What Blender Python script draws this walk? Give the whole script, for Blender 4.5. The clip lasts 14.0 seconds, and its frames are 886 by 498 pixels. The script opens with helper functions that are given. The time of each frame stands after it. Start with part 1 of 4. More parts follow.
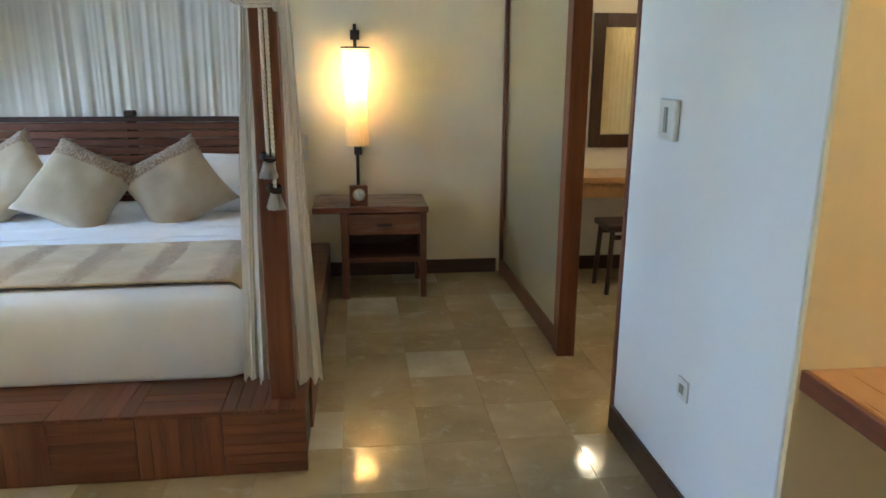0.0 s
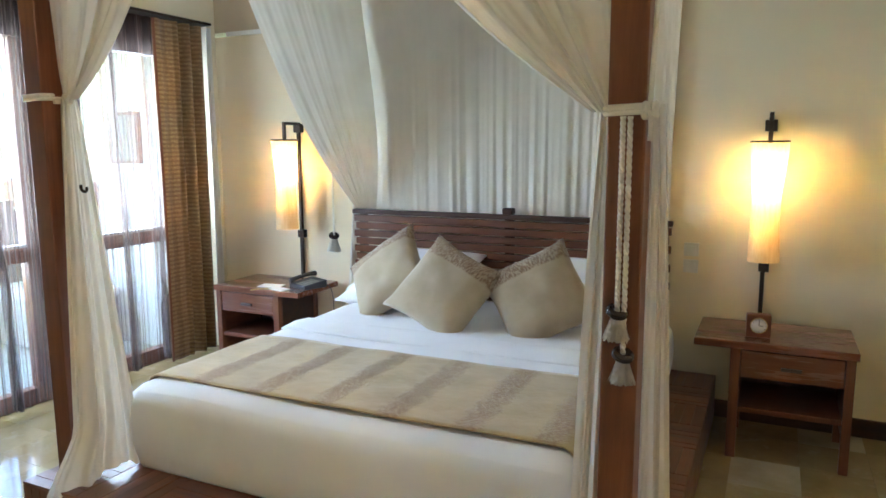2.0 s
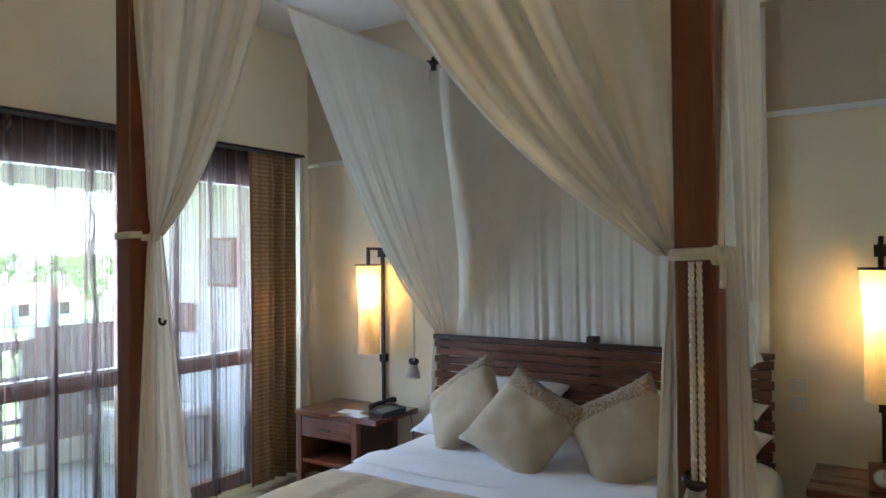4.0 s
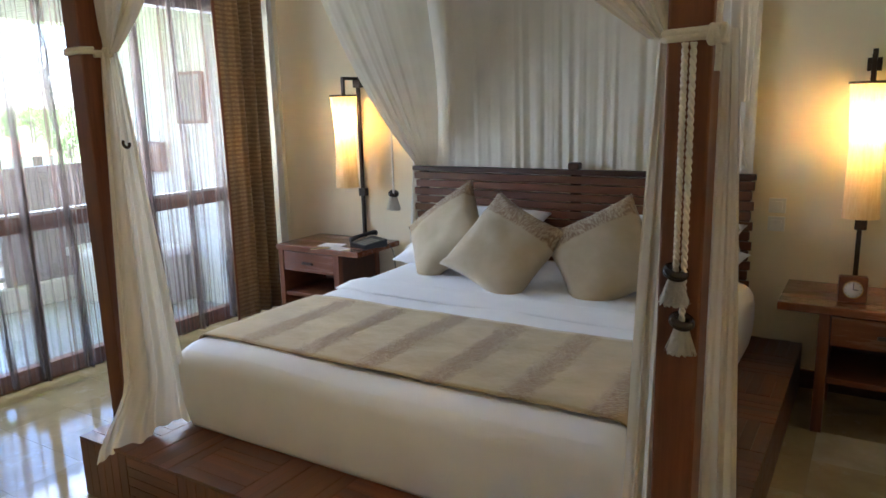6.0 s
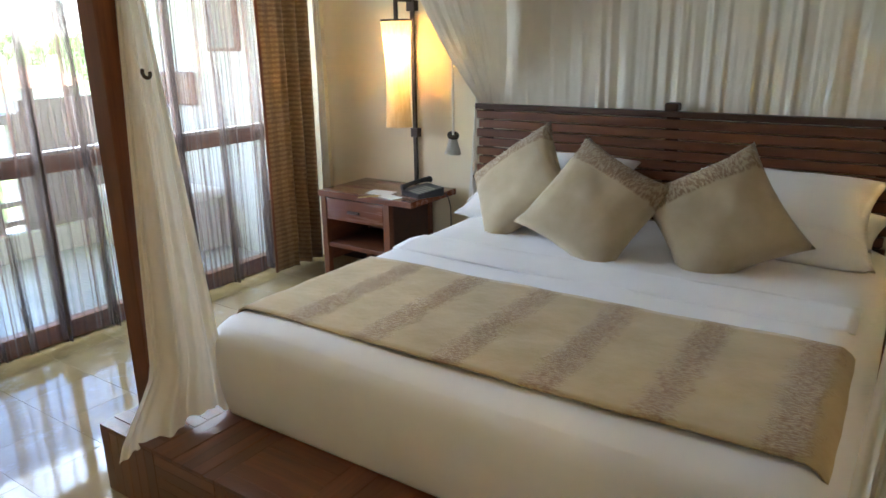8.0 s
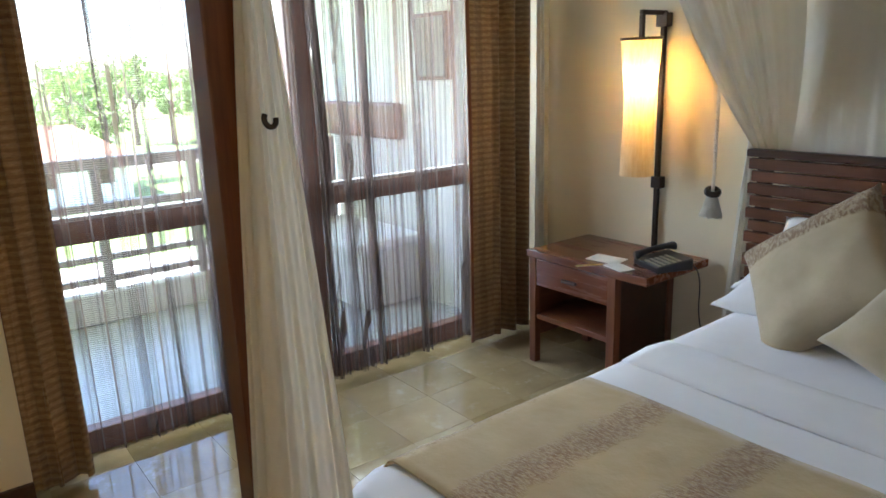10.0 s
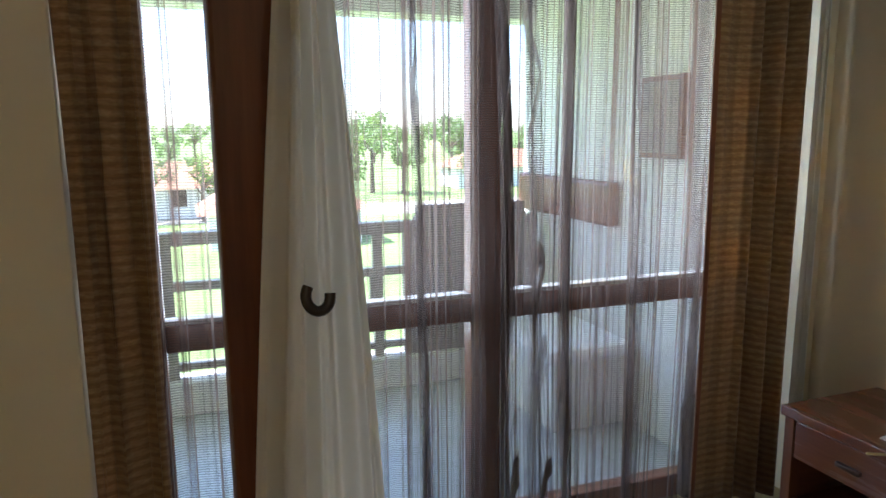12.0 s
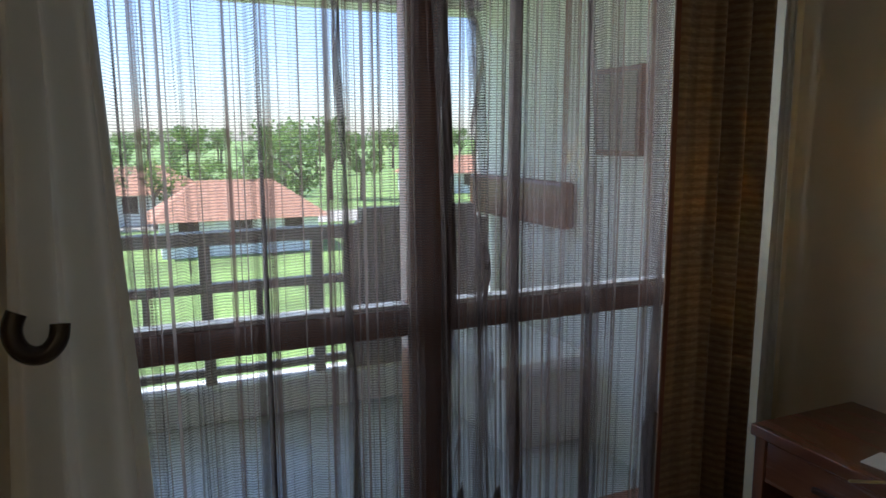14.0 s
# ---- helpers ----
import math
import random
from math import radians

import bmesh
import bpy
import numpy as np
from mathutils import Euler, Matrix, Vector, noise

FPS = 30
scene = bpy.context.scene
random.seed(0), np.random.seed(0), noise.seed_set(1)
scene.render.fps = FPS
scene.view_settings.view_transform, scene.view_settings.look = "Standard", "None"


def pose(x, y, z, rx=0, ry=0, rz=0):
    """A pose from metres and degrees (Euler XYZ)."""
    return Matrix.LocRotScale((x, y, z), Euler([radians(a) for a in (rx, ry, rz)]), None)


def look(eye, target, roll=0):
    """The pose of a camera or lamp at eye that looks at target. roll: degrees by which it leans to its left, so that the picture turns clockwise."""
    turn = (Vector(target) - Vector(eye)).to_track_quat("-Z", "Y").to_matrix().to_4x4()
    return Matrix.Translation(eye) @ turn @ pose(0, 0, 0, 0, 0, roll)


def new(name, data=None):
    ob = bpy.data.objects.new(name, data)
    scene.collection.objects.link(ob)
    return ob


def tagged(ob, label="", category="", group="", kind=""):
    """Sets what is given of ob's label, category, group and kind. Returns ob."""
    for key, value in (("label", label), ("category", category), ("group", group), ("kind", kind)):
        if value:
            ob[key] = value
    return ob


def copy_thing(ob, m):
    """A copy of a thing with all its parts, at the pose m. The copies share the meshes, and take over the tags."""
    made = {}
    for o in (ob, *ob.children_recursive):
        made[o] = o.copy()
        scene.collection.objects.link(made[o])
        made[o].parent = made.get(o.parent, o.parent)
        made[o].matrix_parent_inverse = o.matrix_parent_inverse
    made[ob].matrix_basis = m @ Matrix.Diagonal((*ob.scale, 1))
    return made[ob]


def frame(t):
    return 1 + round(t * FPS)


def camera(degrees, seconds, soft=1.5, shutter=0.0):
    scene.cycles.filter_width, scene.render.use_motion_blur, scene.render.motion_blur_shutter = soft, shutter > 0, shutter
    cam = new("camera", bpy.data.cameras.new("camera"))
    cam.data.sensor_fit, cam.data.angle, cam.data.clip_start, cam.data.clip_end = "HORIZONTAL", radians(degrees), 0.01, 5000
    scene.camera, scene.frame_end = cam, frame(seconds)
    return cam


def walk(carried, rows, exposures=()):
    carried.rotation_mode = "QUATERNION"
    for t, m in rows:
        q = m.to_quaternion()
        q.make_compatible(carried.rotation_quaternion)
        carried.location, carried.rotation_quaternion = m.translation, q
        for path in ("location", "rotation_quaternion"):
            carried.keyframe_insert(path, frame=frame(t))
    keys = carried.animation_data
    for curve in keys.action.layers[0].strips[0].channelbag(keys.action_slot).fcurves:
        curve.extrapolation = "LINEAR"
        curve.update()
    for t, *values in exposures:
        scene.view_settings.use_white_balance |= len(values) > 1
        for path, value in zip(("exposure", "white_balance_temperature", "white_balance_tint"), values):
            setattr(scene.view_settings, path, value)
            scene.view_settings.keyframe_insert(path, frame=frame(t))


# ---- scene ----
cam = camera(64.5, 14.0, soft=1.6)
PATH = [
    (0, (0.052, 0.059, 1.42), (0.286, 1.982, 0.923), 0.3),
    (0.5, (0.118, 0.228, 1.372), (0.11, 2.168, 0.886), 0.1),
    (1, (0.113, 0.469, 1.402), (-0.175, 2.394, 0.943), -0.3),
    (1.5, (0.062, 0.622, 1.451), (-0.49, 2.502, 1.046), -0.5),
    (2, (0.087, 0.75, 1.538), (-0.759, 2.538, 1.245), -0.3),
    (2.5, (0.094, 0.819, 1.588), (-0.992, 2.486, 1.473), -0.4),
    (2.7, (0.097, 0.846, 1.608), (-1.018, 2.506, 1.58), -0.5),
    (4.8, (0.149, 0.889, 1.614), (-0.936, 2.568, 1.647), -0.8),
    (5, (0.125, 0.891, 1.605), (-0.96, 2.57, 1.558), -0.7),
    (5.5, (0.124, 0.924, 1.539), (-0.956, 2.584, 1.258), -1.1),
    (6, (0.102, 0.954, 1.49), (-0.934, 2.618, 1.092), -1.5),
    (6.5, (0.026, 1.052, 1.45), (-0.969, 2.717, 0.963), -2.0),
    (7, (-0.097, 1.192, 1.452), (-1.097, 2.842, 0.923), -2.0),
    (7.2, (-0.146, 1.23, 1.449), (-1.157, 2.869, 0.907), -2.0),
    (9.3, (-0.732, 1.652, 1.499), (-2.078, 3.02, 0.935), -0.4),
    (9.5, (-0.783, 1.833, 1.468), (-2.212, 3.125, 0.929), -1.6),
    (10, (-0.958, 1.979, 1.47), (-2.493, 3.163, 0.975), -1.8),
    (10.2, (-1.084, 2.043, 1.478), (-2.63, 3.219, 1.005), -1.6),
    (10.5, (-1.168, 2.155, 1.507), (-2.762, 3.28, 1.067), -1.2),
    (11, (-1.327, 2.279, 1.52), (-3.01, 3.288, 1.138), -0.6),
    (11.5, (-1.47, 2.394, 1.564), (-3.254, 3.224, 1.207), -0.4),
    (12, (-1.59, 2.459, 1.547), (-3.443, 3.136, 1.217), -0.5),
    (12.5, (-1.705, 2.553, 1.53), (-3.607, 3.095, 1.233), -0.5),
    (13, (-1.785, 2.619, 1.51), (-3.709, 3.086, 1.227), -0.4),
    (13.5, (-1.817, 2.631, 1.501), (-3.723, 3.168, 1.215), -0.3),
    (14, (-1.825, 2.637, 1.493), (-3.638, 3.42, 1.181), -0.3),
]

EXPOSURES = [(0.0, 4.05, 4800, 10), (0.5, 4.1, 4950, 10), (1.0, 4.1, 5300, 10), (1.5, 4.35, 5350, 10), (2.0, 4.1, 5150, 10), (2.5, 3.6, 5050, 10), (5.0, 3.2, 5100, 16), (6.5, 3.6, 5600, 14), (7.2, 3.65, 5700, 12), (9.5, 3.2, 5650, 12), (11.0, 2.9, 5600, 14), (11.5, 2.65, 5550, 14), (12.0, 2.35, 5450, 14), (12.5, 2.05, 5350, 14), (13.0, 1.55, 5350, 14), (14.0, 1.05, 5450, 14)]
walk(cam, [(t, look(eye, target, roll)) for t, eye, target, roll in PATH], EXPOSURES)

# ---- light ----
world = bpy.data.worlds.new("world")
scene.world = world
world.use_nodes = True
wn = world.node_tree.nodes
sky = wn.new("ShaderNodeTexSky")
sky.sky_type, sky.sun_disc = "NISHITA", False
sky.sun_elevation, sky.sun_rotation = radians(58), radians(200)
world.node_tree.links.new(sky.outputs[0], wn["Background"].inputs[0])
wn["Background"].inputs[1].default_value = 0.15


def lamp(name, kind, energy, m, color=(1, 1, 1), **props):
    data = bpy.data.lights.new(name, kind)
    data.energy, data.color = energy, color
    for key, value in props.items():
        setattr(data, key, value)
    ob = new(name, data)
    ob.matrix_world = m
    return ob


SUN = Vector((math.sin(radians(200)) * math.cos(radians(58)), math.cos(radians(200)) * math.cos(radians(58)), math.sin(radians(58))))
lamp("sun", "SUN", 5.0, look(SUN * 30, (0, 0, 0)), (1, 0.96, 0.88), angle=radians(0.5))
# the sky's light in the window's opening
lamp("window_skylight", "AREA", 11, look((-4.02, 3.5, 1.5), (0, 3.5, 1.1)), (0.86, 0.94, 1.0), shape="RECTANGLE", size=2.3, size_y=1.5)

# ---- materials ----


class Mat:
    """A node material with a principled shader and shortcuts."""

    def __init__(self, name, rough=0.6, metal=0.0, **inputs):
        self.m = bpy.data.materials.new(name)
        self.m.use_nodes = True
        self.t = self.m.node_tree
        self.b = self.t.nodes["Principled BSDF"]
        self.b.inputs["Roughness"].default_value = rough
        self.b.inputs["Metallic"].default_value = metal
        for key, value in inputs.items():
            self.b.inputs[key.replace("_", " ")].default_value = value
        self.co = self.t.nodes.new("ShaderNodeTexCoord").outputs["Object"]

    def node(self, kind, **sets):
        n = self.t.nodes.new(kind)
        for key, value in sets.items():
            setattr(n, key, value)
        return n

    def link(self, a, b):
        self.t.links.new(a, b)

    def mapped(self, scale=(1, 1, 1), rot=(0, 0, 0), shift=None):
        n = self.node("ShaderNodeMapping")
        n.inputs["Scale"].default_value, n.inputs["Rotation"].default_value = scale, rot
        self.link(self.co, n.inputs[0])
        if shift is not None:
            self.link(shift, n.inputs["Location"])
        return n.outputs[0]

    def noise(self, scale, detail=4, vec=None, rough=0.55):
        n = self.node("ShaderNodeTexNoise")
        n.inputs["Scale"].default_value, n.inputs["Detail"].default_value, n.inputs["Roughness"].default_value = scale, detail, rough
        self.link(vec if vec is not None else self.co, n.inputs["Vector"])
        return n.outputs["Fac"]

    def wave(self, scale, distort=0.0, direction="X", vec=None, dscale=1.0):
        n = self.node("ShaderNodeTexWave", bands_direction=direction)
        n.inputs["Scale"].default_value, n.inputs["Distortion"].default_value, n.inputs["Detail Scale"].default_value = scale, distort, dscale
        self.link(vec if vec is not None else self.co, n.inputs["Vector"])
        return n.outputs["Fac"]

    def ramp(self, fac, *stops):
        n = self.node("ShaderNodeValToRGB")
        e = n.color_ramp.elements
        while len(e) < len(stops):
            e.new(0.5)
        for k, (p, c) in zip(e, stops):
            k.position, k.color = p, (*(c if isinstance(c, tuple) else (c, c, c)), 1)
        self.link(fac, n.inputs[0])
        return n.outputs[0]

    def mix(self, fac, a, b, blend="MIX"):
        n = self.node("ShaderNodeMix", data_type="RGBA", blend_type=blend)
        for sock, v in ((n.inputs[0], fac), (n.inputs[6], a), (n.inputs[7], b)):
            if isinstance(v, (int, float)):
                sock.default_value = v
            elif isinstance(v, tuple):
                sock.default_value = (*v, 1)
            else:
                self.link(v, sock)
        return n.outputs[2]

    def math(self, op, a, b=0.5):
        n = self.node("ShaderNodeMath", operation=op)
        for sock, v in zip(n.inputs, (a, b)):
            if isinstance(v, (int, float)):
                sock.default_value = v
            else:
                self.link(v, sock)
        return n.outputs[0]

    def random(self):
        return self.node("ShaderNodeObjectInfo").outputs["Random"]

    def color(self, c):
        if isinstance(c, tuple):
            self.b.inputs["Base Color"].default_value = (*c, 1)
        else:
            self.link(c, self.b.inputs["Base Color"])
        return self

    def rough(self, fac, lo, hi):
        self.link(self.ramp(fac, (0.25, lo), (0.75, hi)), self.b.inputs["Roughness"])
        return self

    def bump(self, fac, strength=0.3, dist=0.005):
        n = self.node("ShaderNodeBump")
        n.inputs["Strength"].default_value, n.inputs["Distance"].default_value = strength, dist
        self.link(fac, n.inputs["Height"])
        self.link(n.outputs[0], self.b.inputs["Normal"])
        self.normal = n.outputs[0]
        return self


def paint(name, a, b, rough=0.75):
    m = Mat(name, rough)
    m.color(m.ramp(m.noise(1.3, 6), (0.3, a), (0.7, b)))
    return m.bump(m.noise(60, 5), 0.12, 0.004).m


def wood(name, dark, mid, light, axis=0, rough=0.35, coat=0.0, per_piece=False):
    m = Mat(name, rough, Coat_Weight=coat, Coat_Roughness=0.12)
    scale = [14.0, 14.0, 14.0]
    scale[axis] = 0.9
    shift = None
    if per_piece:
        r = m.node("ShaderNodeCombineXYZ")
        rnd = m.math("MULTIPLY", m.random(), 37.0)
        for k in range(3):
            m.link(rnd, r.inputs[k])
        shift = r.outputs[0]
    vec = m.mapped(tuple(scale), (0, 0, 0), shift)
    grain = m.noise(2.2, 8, vec, 0.65)
    big = m.noise(1.1, 3, vec)
    col = m.ramp(grain, (0.25, dark), (0.5, mid), (0.78, light))
    col = m.mix(m.math("MULTIPLY", big, 0.5), col, dark, "MIX")
    if per_piece:
        col = m.mix(0.8, col, m.ramp(m.random(), (0.0, 0.68), (1.0, 1.12)), "MULTIPLY")
    m.color(col)
    m.rough(grain, rough - 0.08, rough + 0.15)
    return m.bump(grain, 0.15, 0.002).m


def cloth(name, a, b, weave=900.0, rough=0.9, see=0.0, glow=0.0, crease=6.0, crease_strength=0.35):
    """A woven fabric: see is the share that light passes straight through, glow the share that it scatters through."""
    m = Mat(name, rough, Sheen_Weight=0.25)
    col = m.ramp(m.noise(5, 5), (0.3, a), (0.7, b))
    m.color(col)
    h = m.math("ADD", m.math("MULTIPLY", m.noise(weave, 2), 0.12), m.noise(crease, 4))
    m.bump(h, crease_strength, 0.02)
    out = m.t.nodes["Material Output"].inputs[0]
    last = m.b.outputs[0]
    if glow:
        tr = m.node("ShaderNodeBsdfTranslucent")
        m.link(col, tr.inputs[0])
        mx = m.node("ShaderNodeMixShader")
        mx.inputs[0].default_value = glow
        m.link(last, mx.inputs[1]), m.link(tr.outputs[0], mx.inputs[2])
        last = mx.outputs[0]
    if see:
        tp = m.node("ShaderNodeBsdfTransparent")
        mx = m.node("ShaderNodeMixShader")
        mx.inputs[0].default_value = see
        m.link(last, mx.inputs[1]), m.link(tp.outputs[0], mx.inputs[2])
        last = mx.outputs[0]
    m.link(last, out)
    return m.m


def sheer_cloth():
    """Open-weave brown curtain: horizontal slub threads with clear gaps between them, and uneven vertical stripes that
    put the folds' darkness into the cloth.
    """
    m = Mat("sheer_fabric", 0.85)
    stripe = m.noise(1.0, 3, m.mapped((1, 42, 0.25)))
    thread = m.wave(38, 1.5, "Z", m.mapped((1, 1, 1)), 3.0)
    col = m.ramp(stripe, (0.35, (0.27, 0.21, 0.175)), (0.7, (0.11, 0.066, 0.05)))
    m.color(col)
    tr = m.node("ShaderNodeBsdfTranslucent")
    m.link(col, tr.inputs[0])
    mx = m.node("ShaderNodeMixShader")
    mx.inputs[0].default_value = 0.5
    m.link(m.b.outputs[0], mx.inputs[1]), m.link(tr.outputs[0], mx.inputs[2])
    gap = m.math("MULTIPLY", m.ramp(stripe, (0.50, 1.0), (0.60, 0.62), (0.68, 0.15)), m.ramp(thread, (0.15, 0.5), (0.55, 1.0)))
    # narrow dense lines paint in the dark of gathered folds
    line = m.noise(1.0, 2, m.mapped((1, 95, 0.12)))
    gap = m.math("MULTIPLY", gap, m.ramp(line, (0.57, 1.0), (0.63, 0.08)))
    tp = m.node("ShaderNodeBsdfTransparent")
    m2 = m.node("ShaderNodeMixShader")
    m.link(gap, m2.inputs[0])
    m.link(mx.outputs[0], m2.inputs[1]), m.link(tp.outputs[0], m2.inputs[2])
    m.link(m2.outputs[0], m.t.nodes["Material Output"].inputs[0])
    return m.m


def marble():
    m = Mat("marble_tile", 0.12, Coat_Weight=0.1, Coat_Roughness=0.05)
    rnd = m.random()
    r = m.node("ShaderNodeCombineXYZ")
    far = m.math("MULTIPLY", rnd, 50.0)
    for k in range(3):
        m.link(far, r.inputs[k])
    vec = m.mapped((1, 1, 1), (0, 0, 0.4), r.outputs[0])
    cloud = m.noise(4, 8, vec, 0.6)
    vein = m.noise(9, 10, vec, 0.7)
    base = m.ramp(rnd, (0.0, (0.37, 0.285, 0.145)), (0.6, (0.41, 0.32, 0.175)), (0.88, (0.45, 0.36, 0.21)), (1.0, (0.60, 0.53, 0.38)))
    col = m.mix(0.75, base, m.ramp(cloud, (0.3, (0.72, 0.68, 0.60)), (0.7, (1.12, 1.1, 1.05))), "MULTIPLY")
    col = m.mix(m.ramp(vein, (0.56, 0.0), (0.68, 0.35)), col, (0.62, 0.56, 0.44))
    m.color(col)
    m.rough(cloud, 0.04, 0.11)
    return m.bump(cloud, 0.03, 0.002).m


def parchment():
    m = Mat("parchment", 0.7)
    fib = m.noise(3, 8, m.mapped((30, 30, 4)), 0.7)
    col = m.ramp(fib, (0.3, (0.72, 0.52, 0.26)), (0.7, (0.86, 0.70, 0.42)))
    m.color(col)
    tr = m.node("ShaderNodeBsdfTranslucent")
    m.link(col, tr.inputs[0])
    mx = m.node("ShaderNodeMixShader")
    mx.inputs[0].default_value = 0.5
    m.link(m.b.outputs[0], mx.inputs[1]), m.link(tr.outputs[0], mx.inputs[2])
    m.link(mx.outputs[0], m.t.nodes["Material Output"].inputs[0])
    return m.bump(fib, 0.4, 0.004).m


def plain(name, c, rough=0.5, metal=0.0, vary=0.15, scale=25, bump=0.1):
    m = Mat(name, rough, metal)
    m.color(m.ramp(m.noise(scale, 5), (0.3, tuple(v * (1 - vary) for v in c)), (0.7, tuple(min(1, v * (1 + vary)) for v in c))))
    if bump:
        m.bump(m.noise(scale * 6, 3), bump, 0.002)
    return m.m


def glass(name, rough=0.0, tint=(1, 1, 1)):
    m = Mat(name, rough, Transmission_Weight=1.0, IOR=1.45)
    m.color(tint)
    return m.m


def window_glass():
    """Thin clear pane: sees straight through, with a faint mirror gloss."""
    m = Mat("window_glass", 0.02)
    tp = m.node("ShaderNodeBsdfTransparent")
    gl = m.node("ShaderNodeBsdfGlossy")
    gl.inputs["Roughness"].default_value = 0.02
    mx = m.node("ShaderNodeMixShader")
    mx.inputs[0].default_value = 0.06
    m.link(tp.outputs[0], mx.inputs[1]), m.link(gl.outputs[0], mx.inputs[2])
    m.link(mx.outputs[0], m.t.nodes["Material Output"].inputs[0])
    return m.m


def leaf():
    """Thin leaves: part of the light shines through them."""
    m = Mat("leaf_green", 0.55)
    col = m.ramp(m.noise(0.8, 5), (0.3, (0.07, 0.13, 0.03)), (0.7, (0.16, 0.24, 0.07)))
    m.color(col)
    tr = m.node("ShaderNodeBsdfTranslucent")
    m.link(m.mix(0.5, col, (0.30, 0.42, 0.10)), tr.inputs[0])
    mx = m.node("ShaderNodeMixShader")
    mx.inputs[0].default_value = 0.45
    m.link(m.b.outputs[0], mx.inputs[1]), m.link(tr.outputs[0], mx.inputs[2])
    m.link(mx.outputs[0], m.t.nodes["Material Output"].inputs[0])
    return m.m


def runner_cloth():
    """Tan bed runner with bands of brown looped embroidery across it."""
    m = Mat("runner_fabric", 0.85, Sheen_Weight=0.3)
    band = m.wave(1.10, 0.0, "X", m.mapped((1, 1, 1)))
    band.node.inputs["Phase Offset"].default_value = 1.71
    ragged = m.math("ADD", band, m.math("MULTIPLY", m.math("SUBTRACT", m.noise(26, 6, m.mapped((1, 0.8, 1))), 0.5), 0.9))
    tuft = m.noise(1.0, 3, m.mapped((60, 170, 60)))
    on = m.math("MULTIPLY", m.ramp(ragged, (0.60, 0.0), (0.95, 1.0)), m.ramp(tuft, (0.40, 0.1), (0.56, 1.0)))
    base = m.ramp(m.noise(7, 5), (0.3, (0.46, 0.34, 0.165)), (0.7, (0.56, 0.43, 0.225)))
    m.color(m.mix(on, base, (0.32, 0.19, 0.085)))
    h = m.math("ADD", m.math("MULTIPLY", on, 0.7), m.math("MULTIPLY", m.noise(14, 4), 0.8))
    return m.bump(h, 0.5, 0.012).m


def cushion_cloth():
    """Beige cushion cover with a band of looped brown tufts along one side."""
    m = Mat("cushion_fabric", 0.85, Sheen_Weight=0.3)
    sep = m.node("ShaderNodeSeparateXYZ")
    m.link(m.co, sep.inputs[0])
    edge = m.ramp(m.math("ADD", sep.outputs[1], 0.5), (0.615, 0.0), (0.625, 1.0))
    tuft = m.noise(1.0, 3, m.mapped((130, 45, 60)))
    on = m.math("MULTIPLY", edge, m.ramp(tuft, (0.42, 0.15), (0.55, 1.0)))
    base = m.ramp(m.noise(9, 5), (0.3, (0.41, 0.33, 0.205)), (0.7, (0.49, 0.40, 0.265)))
    m.color(m.mix(on, base, (0.25, 0.16, 0.085)))
    h = m.math("ADD", m.math("MULTIPLY", on, 0.8), m.math("ADD", m.noise(10, 4), m.math("MULTIPLY", m.noise(500, 2), 0.15)))
    return m.bump(h, 0.5, 0.012).m


def blind_cloth():
    """Heavy brown-gold woven curtain with ribs across and broad bands down."""
    m = Mat("heavy_curtain_fabric", 0.9, Sheen_Weight=0.2)
    rib = m.wave(10.5, 1.2, "Z")
    slub = m.noise(1.0, 4, m.mapped((40, 40, 160)))
    dash = m.noise(1.0, 2, m.mapped((30, 30, 55)))
    column = m.wave(3.1, 2.0, "Y", None, 0.4)
    col = m.ramp(rib, (0.25, (0.28, 0.155, 0.065)), (0.65, (0.37, 0.22, 0.098)))
    col = m.mix(m.math("MULTIPLY", m.ramp(dash, (0.5, 0.0), (0.6, 0.7)), rib), col, (0.46, 0.31, 0.145))
    col = m.mix(0.5, col, m.ramp(column, (0.3, 0.62), (0.6, 1.1)), "MULTIPLY")
    col = m.mix(0.6, col, m.ramp(slub, (0.3, 0.55), (0.7, 1.2)), "MULTIPLY")
    m.color(col)
    return m.bump(m.math("ADD", rib, slub), 0.4, 0.004).m


WALL = paint("cream_wall_paint", (0.77, 0.67, 0.47), (0.82, 0.72, 0.52))
WHITE = paint("white_wall_paint", (0.76, 0.75, 0.72), (0.81, 0.80, 0.77))
TAN = paint("tan_upper_wall", (0.55, 0.46, 0.32), (0.61, 0.52, 0.37))
CEIL = paint("ceiling_paint", (0.72, 0.69, 0.63), (0.77, 0.74, 0.68))
# the lamps' warm light on these walls is put into the yellow
YELLOW = paint("warm_lit_wall", (0.72, 0.58, 0.32), (0.77, 0.63, 0.36))
OUTWALL = paint("balcony_wall_paint", (0.74, 0.73, 0.70), (0.80, 0.79, 0.76), 0.85)
RED = ((0.078, 0.023, 0.009), (0.185, 0.060, 0.023), (0.29, 0.112, 0.043))
WOOD_X = wood("red_wood_along_x", *RED, axis=0)
WOOD_Y = wood("red_wood_along_y", *RED, axis=1)
WOOD_Z = wood("red_wood_upright", *RED, axis=2)
BLOCK_X = wood("parquet_block_x", *RED, axis=0, per_piece=True, coat=0.3)
BLOCK_Z = wood("parquet_block_z", *RED, axis=2, per_piece=True, coat=0.3)
BLOCK_Y = wood("parquet_block_y", *RED, axis=1, per_piece=True, coat=0.3)
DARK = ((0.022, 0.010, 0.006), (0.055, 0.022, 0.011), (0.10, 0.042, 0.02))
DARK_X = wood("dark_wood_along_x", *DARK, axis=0)
